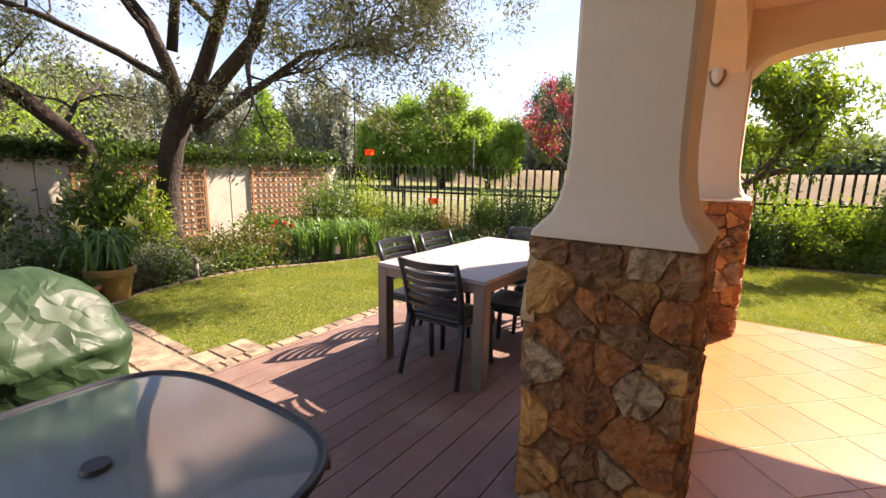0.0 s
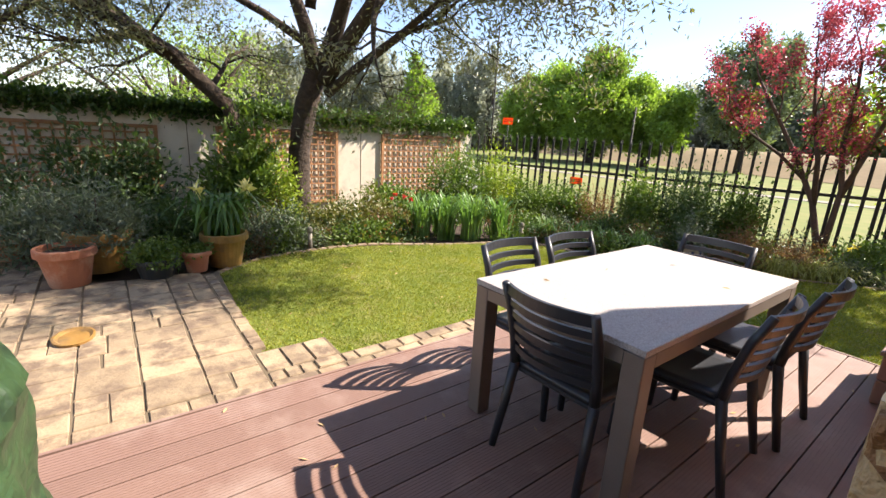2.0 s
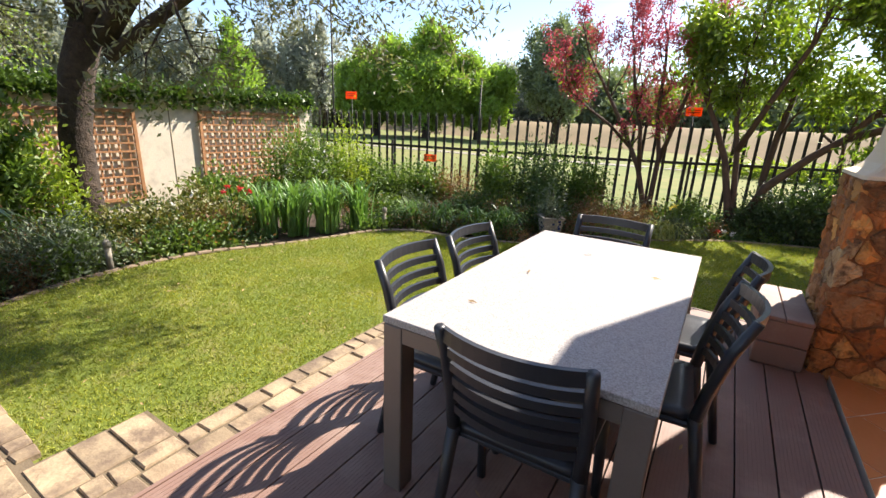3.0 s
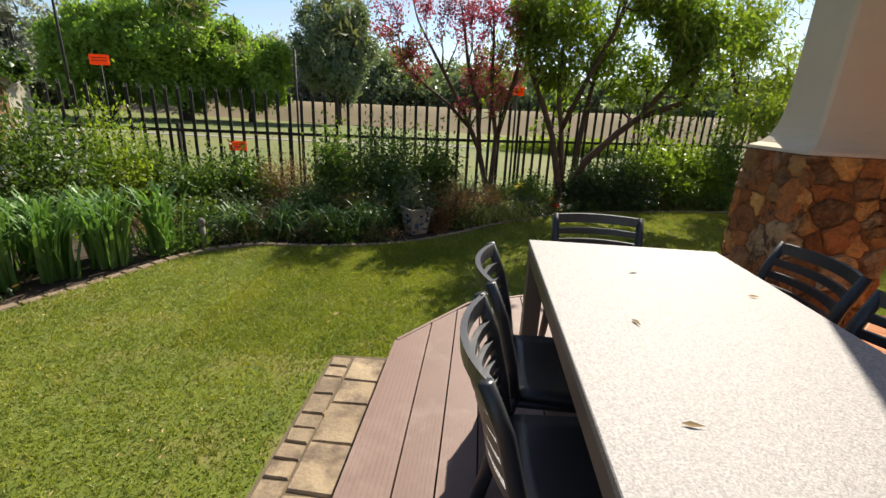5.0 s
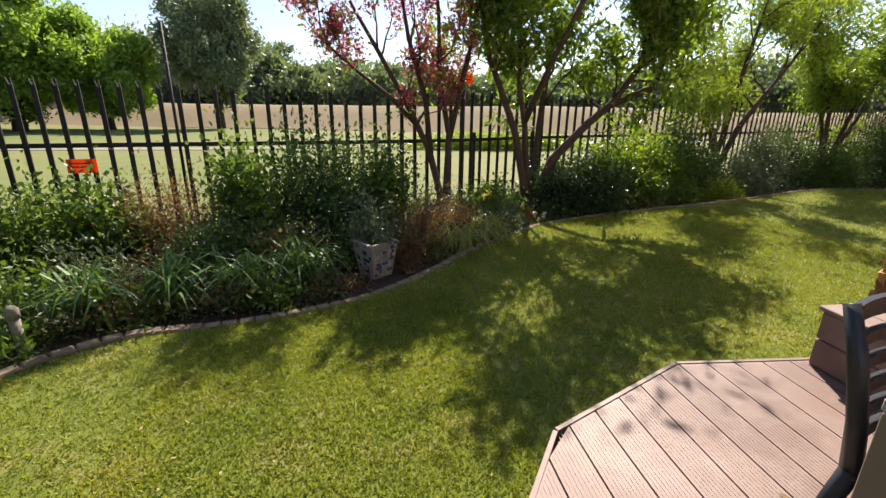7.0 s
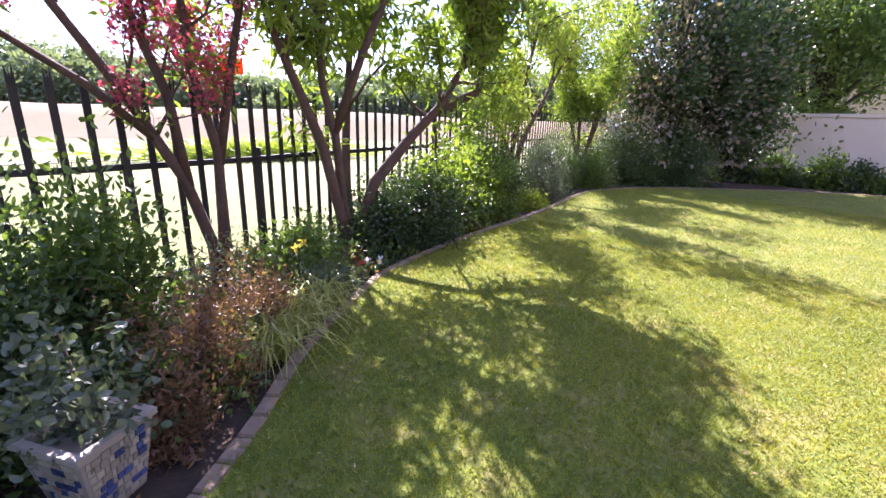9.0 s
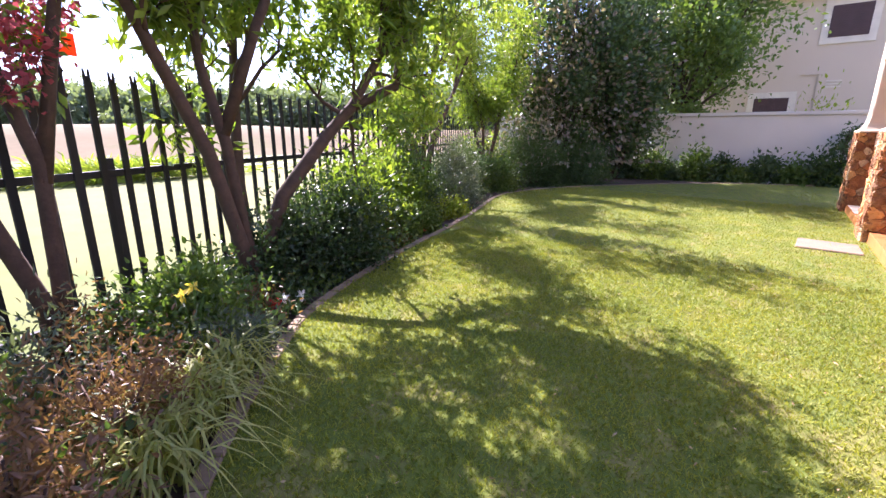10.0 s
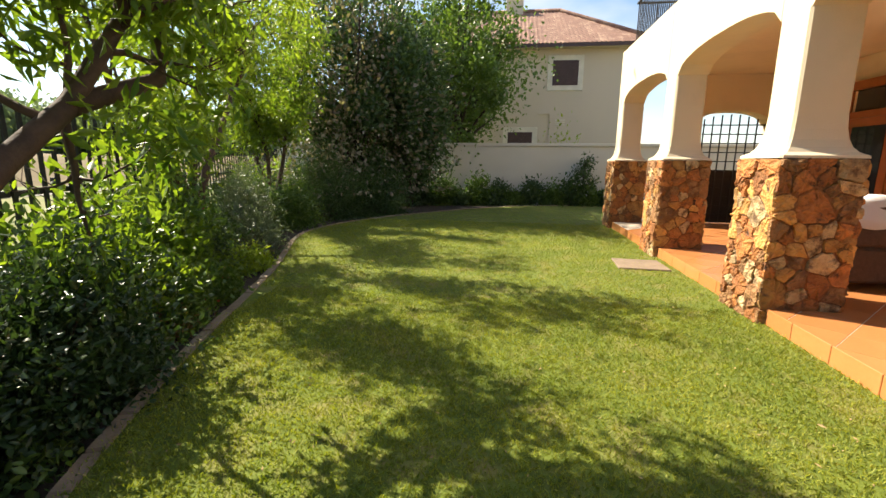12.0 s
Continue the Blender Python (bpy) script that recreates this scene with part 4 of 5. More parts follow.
def mosaic_pot():
    t = thing("mosaic_planter", "square tapered planter clad in sand and blue mosaic chips", "plant pot", -1.865, 7.98, -0.03, 37)
    b = bmesh.new()
    lo, hi, h = 0.10, 0.142, 0.30
    rings = []
    for r, z in ((lo, 0), (hi, h), (hi + 0.012, h), (hi + 0.012, h + 0.025), (hi - 0.02, h + 0.025), (hi - 0.025, h - 0.03)):
        rings.append([b.verts.new((x * r, y * r, z)) for x, y in ((-1, -1), (1, -1), (1, 1), (-1, 1))])
    for a, c in zip(rings, rings[1:]):
        for i in range(4):
            b.faces.new((a[i], a[(i + 1) % 4], c[(i + 1) % 4], c[i]))
    b.faces.new(rings[0][::-1])
    b.faces.new(rings[-1])
    part("body", b, MOSAIC, t)
    rng = random.Random(5)
    for f in range(4):
        for j in range(8):
            z = 0.02 + j * 0.034
            half = lo + (hi - lo) * z / h
            x = -half + 0.012
            while x < half - 0.02:
                w = rng.uniform(0.018, 0.04)
                blue = noise.noise((x * 22 + f * 5, z * 22, 1)) > 0.16
                b = box(x, -0.004, 0, min(x + w - 0.005, half - 0.006), 0.004, rng.uniform(0.02, 0.03), 0)
                for v in b.verts:
                    zz = v.co.z + z
                    yy = -(lo + (hi - lo) * zz / h) - 0.002 + v.co.y
                    v.co = Matrix.Rotation(f * math.pi / 2, 3, "Z") @ Vector((v.co.x, yy, zz))
                part("chip", b, MOSAICB if blue else MOSAICW, t)
                x += w


mosaic_pot()
pot("veranda_pot", "tall terracotta pot on the veranda tiles", 2.13, 2.62, 0.16, 0.22, 0.5, TERRACOTTA, z=TILE_Z)
drain = thing("sunken_drain_pot", "rust-brown clay dish sunk between the pavers", "dish", -3.07, 1.37, 0.03)
b = bmesh.new()
rings = [[b.verts.new((r * 1.3 * math.cos(2 * math.pi * i / 24), r * math.sin(2 * math.pi * i / 24), z)) for i in range(24)] for r, z in ((0.12, 0.0), (0.125, 0.022), (0.11, 0.024), (0.09, 0.008))]
for r0, r1 in zip(rings, rings[1:]):
    for i in range(24):
        b.faces.new((r0[i], r0[(i + 1) % 24], r1[(i + 1) % 24], r1[i]))
b.faces.new(rings[-1])
part("dish", b, OCHREPOT, drain)


def bollard(x, y):
    t = thing("path_light", "short grey garden path light post", "lamp", x, y, -0.03, group="path lights")
    tubes("post", [([(0, 0, 0), (0, 0, 0.24)], [0.028, 0.028], 10)], CONCRETE, t)
    tubes("head", [([(0, 0, 0.243), (0, 0, 0.30), (0, 0, 0.32)], [0.034, 0.034, 0.015], 10)], CONCRETE, t)


bollard(-4.85, 3.75)
bollard(-3.95, 6.85)

# ---- trees ----
def tree(name, label, limbs, leaf_sets, bark, seed, kids=4, last=3, low=0.35, **kw):
    """limbs: (points, radii) of the main stems, from which side limbs grow; leaf_sets: (material, share, each, length, width, spread, droop)."""
    rng = np.random.default_rng(seed)
    t = thing(name, label, "tree", *limbs[0][0][0])
    o = Vector(limbs[0][0][0])
    lines, tips = [], []
    for pts, radii, sides, branch, reach in limbs:
        pts = [Vector(p) - o for p in pts]
        lines.append((pts, radii, sides))
        for k in range(branch):
            f = low + (1 - low) * (k + rng.random()) / branch
            i = min(int(f * (len(pts) - 1)), len(pts) - 2)
            q = pts[i].lerp(pts[i + 1], f * (len(pts) - 1) - i)
            d = (pts[i + 1] - pts[i]).normalized() * 0.8 + Vector(rng.normal(size=3)) * 0.6
            grow(rng, lines, tips, q, d, reach * (0.7 + 0.6 * rng.random()), radii[i] * 0.45, 1, last, kids, **kw)
        if branch:
            grow(rng, lines, tips, pts[-1], pts[-1] - pts[-2], reach, radii[-1], 1, last, kids, **kw)
    tubes("trunk", lines, bark, t, "")
    tips = np.array([tuple(p) for p in tips])
    for i, (material, pick, each, ln, wd, spread, droop) in enumerate(leaf_sets):
        sel = tips[pick(tips, rng)] if pick else tips
        c, w = sprays(rng, sel, each, spread, droop)
        leaves("crown" if i == 0 else "blossom", c, w, ln, wd, material, t, "", seed + i)
    return t


def noise_pick(p, share):
    """Leafy and bare patches of a crown, each about half a metre wide."""
    v = np.array([noise.noise(Vector(q) * 2.2) for q in p])
    return v < np.quantile(v, share)


# olive: trunk and limbs laid out in a plane across the garden wall
RIGHT, TOWARD = Vector((0.82, 0.573, 0)), Vector((0.573, -0.82, 0))
FORK = Vector((-6.55, 4.55, 2.45))


def at(r, u, t=0.0):
    return FORK + RIGHT * r + TOWARD * t + Vector((0, 0, u))


olive = [
    ([(-6.85, 4.30, -0.05), (-6.86, 4.31, 0.5), (-6.83, 4.33, 1.2), (-6.72, 4.42, 1.9), FORK], [0.24, 0.19, 0.175, 0.185, 0.17], 12, 0, 0),
    ([at(0, -0.1), at(-0.12, 0.6, 0.1), at(-0.25, 1.2, 0.3), at(-0.75, 2.0, 0.5), at(-1.1, 3.0, 0.8)], [0.13, 0.11, 0.09, 0.07, 0.04], 9, 5, 1.5),
    ([at(-0.1, 0.35), at(-0.8, 0.8, 0.2), at(-1.7, 1.25, 0.5), at(-2.8, 1.6, 0.9), at(-3.9, 1.9, 1.2)], [0.07, 0.06, 0.05, 0.04, 0.025], 7, 6, 1.3),
    ([at(0.05, -0.1), at(0.5, 0.6, 0.2), at(0.95, 1.3, 0.5), at(1.5, 2.1, 0.9), at(2.2, 3.0, 1.4)], [0.14, 0.12, 0.095, 0.075, 0.045], 9, 6, 1.5),
    ([at(0.15, -0.15), at(0.9, 0.45, 0.4), at(1.6, 0.85, 0.9), at(2.1, 1.5, 1.5), at(3.0, 2.1, 2.2)], [0.14, 0.12, 0.10, 0.075, 0.04], 9, 6, 1.5),
    ([at(0.2, -0.35), at(0.9, 0.05, 0.2), at(1.6, 0.4, 0.4), at(2.3, 0.75, 0.7), at(3.2, 0.75, 1.2)], [0.08, 0.07, 0.055, 0.04, 0.02], 7, 6, 1.2),
    ([at(-0.1, 0.9), at(0.1, 1.8, 0.1), at(0.4, 2.8, 0.3), at(0.6, 3.8, 0.4)], [0.09, 0.075, 0.055, 0.03], 8, 5, 1.4),
    ([(-7.05, 3.55, -0.05), (-7.1, 3.6, 0.9), (-7.0, 3.3, 1.8), (-6.95, 2.6, 2.45), (-6.7, 1.8, 2.85), (-6.3, 0.9, 3.15), (-5.8, 0.0, 3.5)], [0.14, 0.12, 0.12, 0.115, 0.10, 0.08, 0.05], 9, 8, 1.4),
    ([(-6.85, 2.3, 2.6), (-6.9, 1.5, 3.3), (-6.8, 0.9, 4.2), (-6.6, 0.3, 5.0)], [0.08, 0.07, 0.055, 0.035], 8, 5, 1.4),
    ([at(1.6, 1.4, 0.6), at(2.6, 2.0, 0.8), at(3.5, 2.1, 0.9), at(4.1, 1.8, 1.0)], [0.05, 0.04, 0.03, 0.018], 6, 7, 1.0),
]
tree("olive_tree", "old olive tree with dark twisted limbs and thin grey-green foliage", olive, [(L_OLIVE, None, 21, 0.072, 0.021, 0.10, 0.25)], BARK, 21, 5, 3, lift=0.02, wide=0.75)


def vase(x, y, seed, stems, height, lean, r, bx=0.0, by=0.0):
    rng = random.Random(seed)
    out = []
    for k in range(stems):
        a = 2 * math.pi * k / stems + rng.uniform(-0.4, 0.4)
        s = lean * rng.uniform(0.5, 1.2)
        pts = [(x + 0.05 * math.cos(a), y + 0.05 * math.sin(a), -0.06)]
        for i in range(1, 5):
            f = i / 4
            pts.append((x + bx * f ** 1.2 + math.cos(a) * s * f ** 1.25 + rng.uniform(-0.07, 0.07), y + by * f ** 1.2 + math.sin(a) * s * f ** 1.25 + rng.uniform(-0.07, 0.07), height * f * rng.uniform(0.92, 1.05)))
        out.append((pts, [r, r * 0.8, r * 0.62, r * 0.45, r * 0.25], 8, 4, height * 0.24))
    return out


tree("blossom_tree", "multi-stemmed small tree with pink-red spring foliage", [
    ([(-0.95, 10.05, -0.06), (-1.0, 10.0, 0.35), (-1.15, 9.95, 0.9), (-1.45, 9.9, 1.5), (-1.8, 9.85, 2.1), (-2.1, 9.8, 2.6)], [0.052, 0.047, 0.041, 0.034, 0.026, 0.016], 9, 6, 0.6),
    ([(-0.93, 10.07, -0.06), (-0.9, 10.05, 0.5), (-0.88, 10.05, 1.1), (-1.0, 10.05, 1.7), (-1.02, 10.1, 2.5), (-1.05, 10.1, 2.9)], [0.05, 0.044, 0.038, 0.031, 0.023, 0.014], 9, 7, 0.5),
    ([(-1.13, 9.955, 0.85), (-1.2, 9.9, 1.5), (-1.4, 9.95, 2.2), (-1.5, 9.95, 2.8)], [0.04, 0.034, 0.026, 0.016], 7, 5, 0.6),
    ([(-0.88, 10.05, 1.0), (-0.72, 10.1, 1.7), (-0.58, 10.1, 2.3), (-0.52, 10.15, 2.8)], [0.04, 0.033, 0.025, 0.015], 7, 5, 0.55),
    ([(-1.3, 9.92, 1.2), (-1.65, 9.8, 1.55), (-2.0, 9.7, 1.8), (-2.3, 9.6, 2.05)], [0.03, 0.026, 0.02, 0.012], 6, 4, 0.5)],
     [(L_PEACH, lambda p, r: (p[:, 2] < 2.6) & (r.random(len(p)) < 0.45), 5, 0.07, 0.028, 0.06, 0.5), (L_PINK, lambda p, r: (p[:, 2] > 1.5) & (r.random(len(p)) < 0.9), 12, 0.045, 0.028, 0.05, 0.1)], REDBARK, 5, 3, 3, lift=0.3, wide=0.45)
tree("peach_tree", "multi-stemmed peach tree in fresh drooping leaf", [
    ([(0.30, 10.1, -0.06), (0.18, 10.1, 0.5), (0.03, 10.1, 1.13), (-0.16, 10.08, 1.57), (-0.42, 10.0, 2.1), (-0.55, 9.9, 2.6)], [0.06, 0.053, 0.048, 0.042, 0.032, 0.02], 9, 5, 0.5),
    ([(0.34, 10.14, -0.06), (0.25, 10.15, 0.55), (0.17, 10.12, 1.2), (0.07, 10.15, 1.7), (0.05, 10.2, 2.5)], [0.052, 0.046, 0.04, 0.033, 0.02], 9, 5, 0.8),
    ([(0.62, 10.75, -0.06), (0.60, 10.8, 0.8), (0.66, 10.85, 1.5), (0.8, 10.95, 2.4)], [0.06, 0.052, 0.045, 0.03], 8, 5, 0.85),
    ([(0.16, 10.12, 1.25), (0.45, 10.05, 2.0), (0.75, 9.95, 2.7), (0.85, 9.9, 3.2)], [0.045, 0.038, 0.03, 0.018], 8, 5, 0.7)],
     [(L_PEACH, lambda p, r: noise_pick(p, 0.64), 10, 0.13, 0.04, 0.12, 0.7)], REDBARK, 9, 4, 3, 0.62, lift=0.16, wide=0.6)
tree("leaning_peach_tree", "peach tree with a trunk that leans along the fence", [
    ([(0.32, 10.25, -0.06), (0.62, 10.18, 0.75), (1.05, 10.12, 1.23), (1.36, 10.1, 1.5), (1.66, 10.05, 1.95), (1.75, 10.0, 2.5)], [0.066, 0.06, 0.054, 0.048, 0.036, 0.024], 9, 10, 0.7),
    ([(1.36, 10.1, 1.5), (1.95, 10.1, 1.72), (2.1, 10.2, 2.05), (2.15, 10.25, 2.4)], [0.055, 0.045, 0.035, 0.02], 8, 2, 0.4)],
     [(L_PEACH, lambda p, r: noise_pick(p, 0.72), 14, 0.115, 0.036, 0.09, 0.7)], REDBARK, 13, 4, 3, 0.5, lift=0.16, wide=0.6)
tree("lime_green_tree", "small spreading tree with yellow-green leaves beside the fence", [
    ([(5.05, 12.3, -0.06), (4.95, 12.3, 0.55), (4.75, 12.3, 1.05), (4.3, 12.28, 1.55), (3.8, 12.2, 2.0), (3.5, 12.1, 2.6)], [0.08, 0.075, 0.07, 0.055, 0.04, 0.025], 9, 6, 0.95),
    ([(5.05, 12.32, 0.4), (5.3, 12.3, 1.1), (5.7, 12.3, 1.7), (6.2, 12.3, 2.4)], [0.06, 0.055, 0.045, 0.025], 8, 6, 0.95),
    ([(4.95, 12.3, 0.6), (5.0, 12.2, 1.5), (4.95, 12.0, 2.4), (4.9, 11.8, 3.0)], [0.05, 0.045, 0.035, 0.02], 8, 5, 0.95)],
     [(L_LIME, None, 12, 0.115, 0.034, 0.11, 0.7)], REDBARK, 17, 4, 3, 0.55, lift=0.12, wide=0.6)
tree("fence_corner_tree", "leafy green tree in the fence corner", vase(8.2, 12.9, 19, 4, 2.8, 1.2, 0.06), [(L_PEACH, None, 13, 0.12, 0.035, 0.12, 0.6)], REDBARK, 23, 4, 3, lift=0.15, wide=0.6)


# ---- shrubs and flowers ----
def shrub(name, label, x, y, rx, ry, h, material, count, ln, wd, seed, low=0.0, flowers=None, droop=0.0, clumps=26, category="shrub", woody=True):
    rng = np.random.default_rng(seed)
    t = thing(name, label, category, x, y, -0.04 + low)
    cl = rng.normal(size=(clumps, 3))
    cl /= np.linalg.norm(cl, axis=1, keepdims=True)
    cl *= (0.35 + 0.6 * rng.random((clumps, 1)))
    cl[:, 2] = np.abs(cl[:, 2]) * 1.0
    cl = cl * np.array([rx, ry, h * 0.86]) + np.array([0, 0, 0.06 * h])
    size = 0.16 + 0.17 * rng.random((clumps, 1))
    lines = [([(rng.normal() * 0.03, rng.normal() * 0.03, 0), tuple(p * np.array([0.5, 0.5, 0.55])), tuple(p)], [0.012, 0.008, 0.004], 4) for p in cl]
    if woody:
        tubes("branchwork", lines, REDBARK, t)
    k = rng.integers(0, clumps, count)
    c = cl[k] + rng.normal(size=(count, 3)) * size[k] * np.array([rx, ry, h * 0.8])
    c[:, 2] = np.maximum(c[:, 2], 0.02)
    w = rng.normal(size=(count, 3)) + (c - np.array([0, 0, h * 0.3])) * 1.2
    w[:, 2] += 0.35 - droop
    leaves("foliage", c, w, ln, wd, material, t, "", seed, oval=True)
    if flowers:
        fm, n, size = flowers
        k = rng.integers(0, clumps, n)
        c = cl[k] * 1.03 + rng.normal(size=(n, 3)) * 0.1 * np.array([rx, ry, h])
        c[:, 2] = np.maximum(c[:, 2], 0.05)
        c = np.repeat(c, 6, axis=0)
        leaves("blossom", c, rng.normal(size=c.shape) + np.array([0, 0, 0.5]), size, size * 0.7, fm, t, "", seed + 1)
    return t


def strap_plant(name, label, x, y, n, height, spread, width, material, seed, z=-0.03, flowers=None, arch=1.0, category="plant"):
    rng = np.random.default_rng(seed)
    t = thing(name, label, category, x, y, z)
    verts, faces = [], []
    for k in range(n):
        a = rng.random() * 2 * math.pi
        hh, ss = height * (0.6 + 0.5 * rng.random()), spread * (0.3 + 0.9 * rng.random())
        bx, by = rng.normal() * spread * 0.18, rng.normal() * spread * 0.18
        side = Vector((-math.sin(a), math.cos(a), 0))
        s = len(verts)
        for i in range(6):
            f = i / 5
            z1 = hh * (math.sin(f * math.pi * (0.5 + 0.28 * arch)) if arch else f)
            p = Vector((bx + math.cos(a) * ss * f ** 1.5, by + math.sin(a) * ss * f ** 1.5, z1))
            w = width * (1 - f ** 2.5) * 0.5 + 0.0005
            verts += [p + side * w, p - side * w]
            if i:
                b = s + 2 * (i - 1)
                faces.append((b, b + 1, b + 3, b + 2))
    me = bpy.data.meshes.new("foliage")
    me.from_pydata([tuple(v) for v in verts], [], faces)
    finish(me, "foliage", material, t)
    if flowers:
        fm, m, size, hz = flowers
        for k in range(m):
            a = rng.random() * 2 * math.pi
            top = Vector((math.cos(a) * spread * 0.5, math.sin(a) * spread * 0.5, hz * (0.85 + 0.3 * rng.random())))
            tubes("flower_stem", [([(0, 0, 0), tuple(top * 0.6), tuple(top)], [0.007, 0.006, 0.005], 5)], L_STRAP, t)
            c = np.repeat(np.array([tuple(top)]), 9, axis=0)
            leaves("flower", c, rng.normal(size=c.shape) + np.array([0, 0, 0.4]), size, size * 0.5, fm, t, "", seed + k)
    return t


# west bed, along the garden wall
shrub("dark_shrub", "dark leafy shrub at the back of the bed", -6.3, 0.2, 0.8, 0.9, 1.3, L_DARK, 5200, 0.08, 0.035, 41)
shrub("climbing_shrub", "climber sprawling over the wall trellis", -7.0, 1.75, 0.4, 0.75, 1.65, L_DARK, 5200, 0.085, 0.04, 42)
shrub("grey_shrub", "grey-green feathery shrub beside the pots", -5.5, 1.1, 0.5, 0.5, 0.8, L_GREY, 3600, 0.07, 0.016, 43)
shrub("pot_shrub", "feathery grey-green shrub growing in the ochre pot", -4.82, 1.55, 0.42, 0.42, 0.62, L_GREY, 4200, 0.07, 0.014, 44, 0.36)
shrub("nandina_shrub", "tall green shrub with yellowing tips against the wall", -6.45, 3.35, 0.5, 0.55, 1.7, L_MID, 6500, 0.10, 0.036, 45)
shrub("yellow_tip_shrub", "yellow-green shoots of a shrub beside the olive trunk", -6.3, 3.85, 0.35, 0.35, 1.45, L_LIME, 1500, 0.08, 0.03, 46)
shrub("low_shrub", "low dark mounded shrub at the lawn edge", -5.3, 2.3, 0.6, 0.5, 0.75, L_DARK, 4200, 0.065, 0.025, 47)
shrub("low_shrub", "low dry-looking shrub at the foot of the olive tree", -5.4, 3.4, 0.55, 0.6, 0.5, L_GREY, 3600, 0.06, 0.02, 48)
shrub("rose_shrub", "low rose bed with pale blooms", -5.5, 4.35, 0.6, 0.55, 0.6, L_ROSE, 4400, 0.048, 0.03, 49, flowers=(L_WHITE, 24, 0.05))
shrub("rose_shrub", "low rose bed with pale blooms and russet shoots", -5.55, 5.1, 0.6, 0.55, 0.68, L_ROSE, 4200, 0.048, 0.03, 50, flowers=(L_WHITE, 18, 0.05))
shrub("russet_shrub", "low russet-leaved bedding shrub", -5.3, 5.0, 0.7, 0.6, 0.42, L_RUST, 2200, 0.05, 0.03, 51)
shrub("border_plants", "low green border plants along the lawn", -4.95, 4.6, 0.3, 0.85, 0.30, L_MID, 3600, 0.05, 0.03, 52)
shrub("leafy_shrub", "loose green shrub below the trellis", -6.3, 5.9, 0.75, 0.7, 0.72, L_MID, 4200, 0.07, 0.04, 53)
shrub("white_flowering_shrub", "rounded shrub covered in small white flowers", -5.95, 7.15, 0.75, 0.8, 1.55, L_MID, 9000, 0.06, 0.028, 54, flowers=(L_WHITE, 170, 0.035))
shrub("golden_shrub", "golden-green bushy shrub at the wall end", -5.75, 7.95, 0.45, 0.4, 1.45, L_LIME, 4200, 0.055, 0.025, 55)
strap_plant("lily", "strap-leaved lily with pale yellow flowers in the ochre pot", -4.56, 2.66, 85, 0.46, 0.52, 0.042, L_LILY, 56, 0.34, (L_CREAM, 5, 0.10, 0.52), arch=1.5)
shrub("herb", "bushy dark herb in the low pot", -4.33, 1.98, 0.24, 0.24, 0.26, L_MID, 2600, 0.035, 0.02, 57, 0.2)
shrub("herb", "small leafy herb in a terracotta pot", -4.36, 2.34, 0.13, 0.13, 0.16, L_MID, 900, 0.035, 0.022, 58, 0.22)
for i, (x, y) in enumerate(((-4.8, 5.5), (-4.62, 5.85), (-4.42, 6.2), (-4.95, 6.0), (-4.25, 6.6), (-4.7, 6.4))):
    strap_plant("iris_clump", "clump of upright blue-green iris leaves", x, y, 75, 0.66, 0.34, 0.03, L_BLUESTRAP, 60 + i, arch=0.35)
tf = strap_plant("red_hot_poker", "orange-red flower spikes among the iris", -5.0, 5.25, 14, 0.4, 0.3, 0.02, L_STRAP, 67, flowers=(L_RED, 4, 0.06, 0.6))

# north bed, along the fence
NORTH = [
    (-5.0, 8.35, 0.5, 0.45, 0.75, "mid"), (-4.3, 8.5, 0.45, 0.4, 0.8, "rose"), (-3.7, 8.6, 0.45, 0.4, 0.95, "rust"), (-3.1, 8.75, 0.45, 0.4, 1.0, "rose"),
    (-2.45, 8.95, 0.5, 0.4, 1.25, "dark"), (-1.8, 9.2, 0.4, 0.35, 1.0, "mid"), (-2.25, 8.6, 0.36, 0.3, 0.7, "dark"), (-3.2, 8.1, 0.4, 0.35, 0.55, "dark"),
    (-1.05, 8.95, 0.34, 0.3, 0.5, "rust"), (-1.42, 8.45, 0.3, 0.3, 0.58, "rust"), (-1.58, 8.14, 0.17, 0.14, 0.42, "rust"), (-0.35, 9.75, 0.4, 0.35, 0.6, "mid"), (-0.45, 9.3, 0.35, 0.3, 0.35, "grey"),
    (1.2, 10.34, 0.68, 0.46, 0.88, "deep"), (0.62, 10.16, 0.42, 0.34, 0.74, "deep"), (2.0, 10.85, 0.5, 0.42, 1.0, "fresh"), (2.75, 11.2, 0.5, 0.45, 1.1, "fresh"),
    (3.3, 11.4, 0.55, 0.5, 1.2, "rose"), (4.0, 11.5, 0.5, 0.45, 0.9, "dark"), (2.45, 10.6, 0.4, 0.28, 0.55, "mid"), (4.1, 11.08, 0.42, 0.3, 0.36, "lime"),
    (5.0, 11.6, 0.55, 0.42, 0.8, "grey"), (5.9, 12.2, 0.6, 0.5, 1.2, "grey"), (6.8, 12.6, 0.7, 0.6, 1.1, "dark"), (7.8, 12.4, 0.7, 0.6, 1.0, "mid"),
    (3.1, 10.72, 0.26, 0.2, 0.4, "red"), (9.2, 12.2, 0.9, 0.8, 1.5, "dark"), (10.2, 11.2, 0.8, 0.8, 1.3, "dark"), (-5.6, 8.5, 0.4, 0.35, 0.9, "mid"),
]
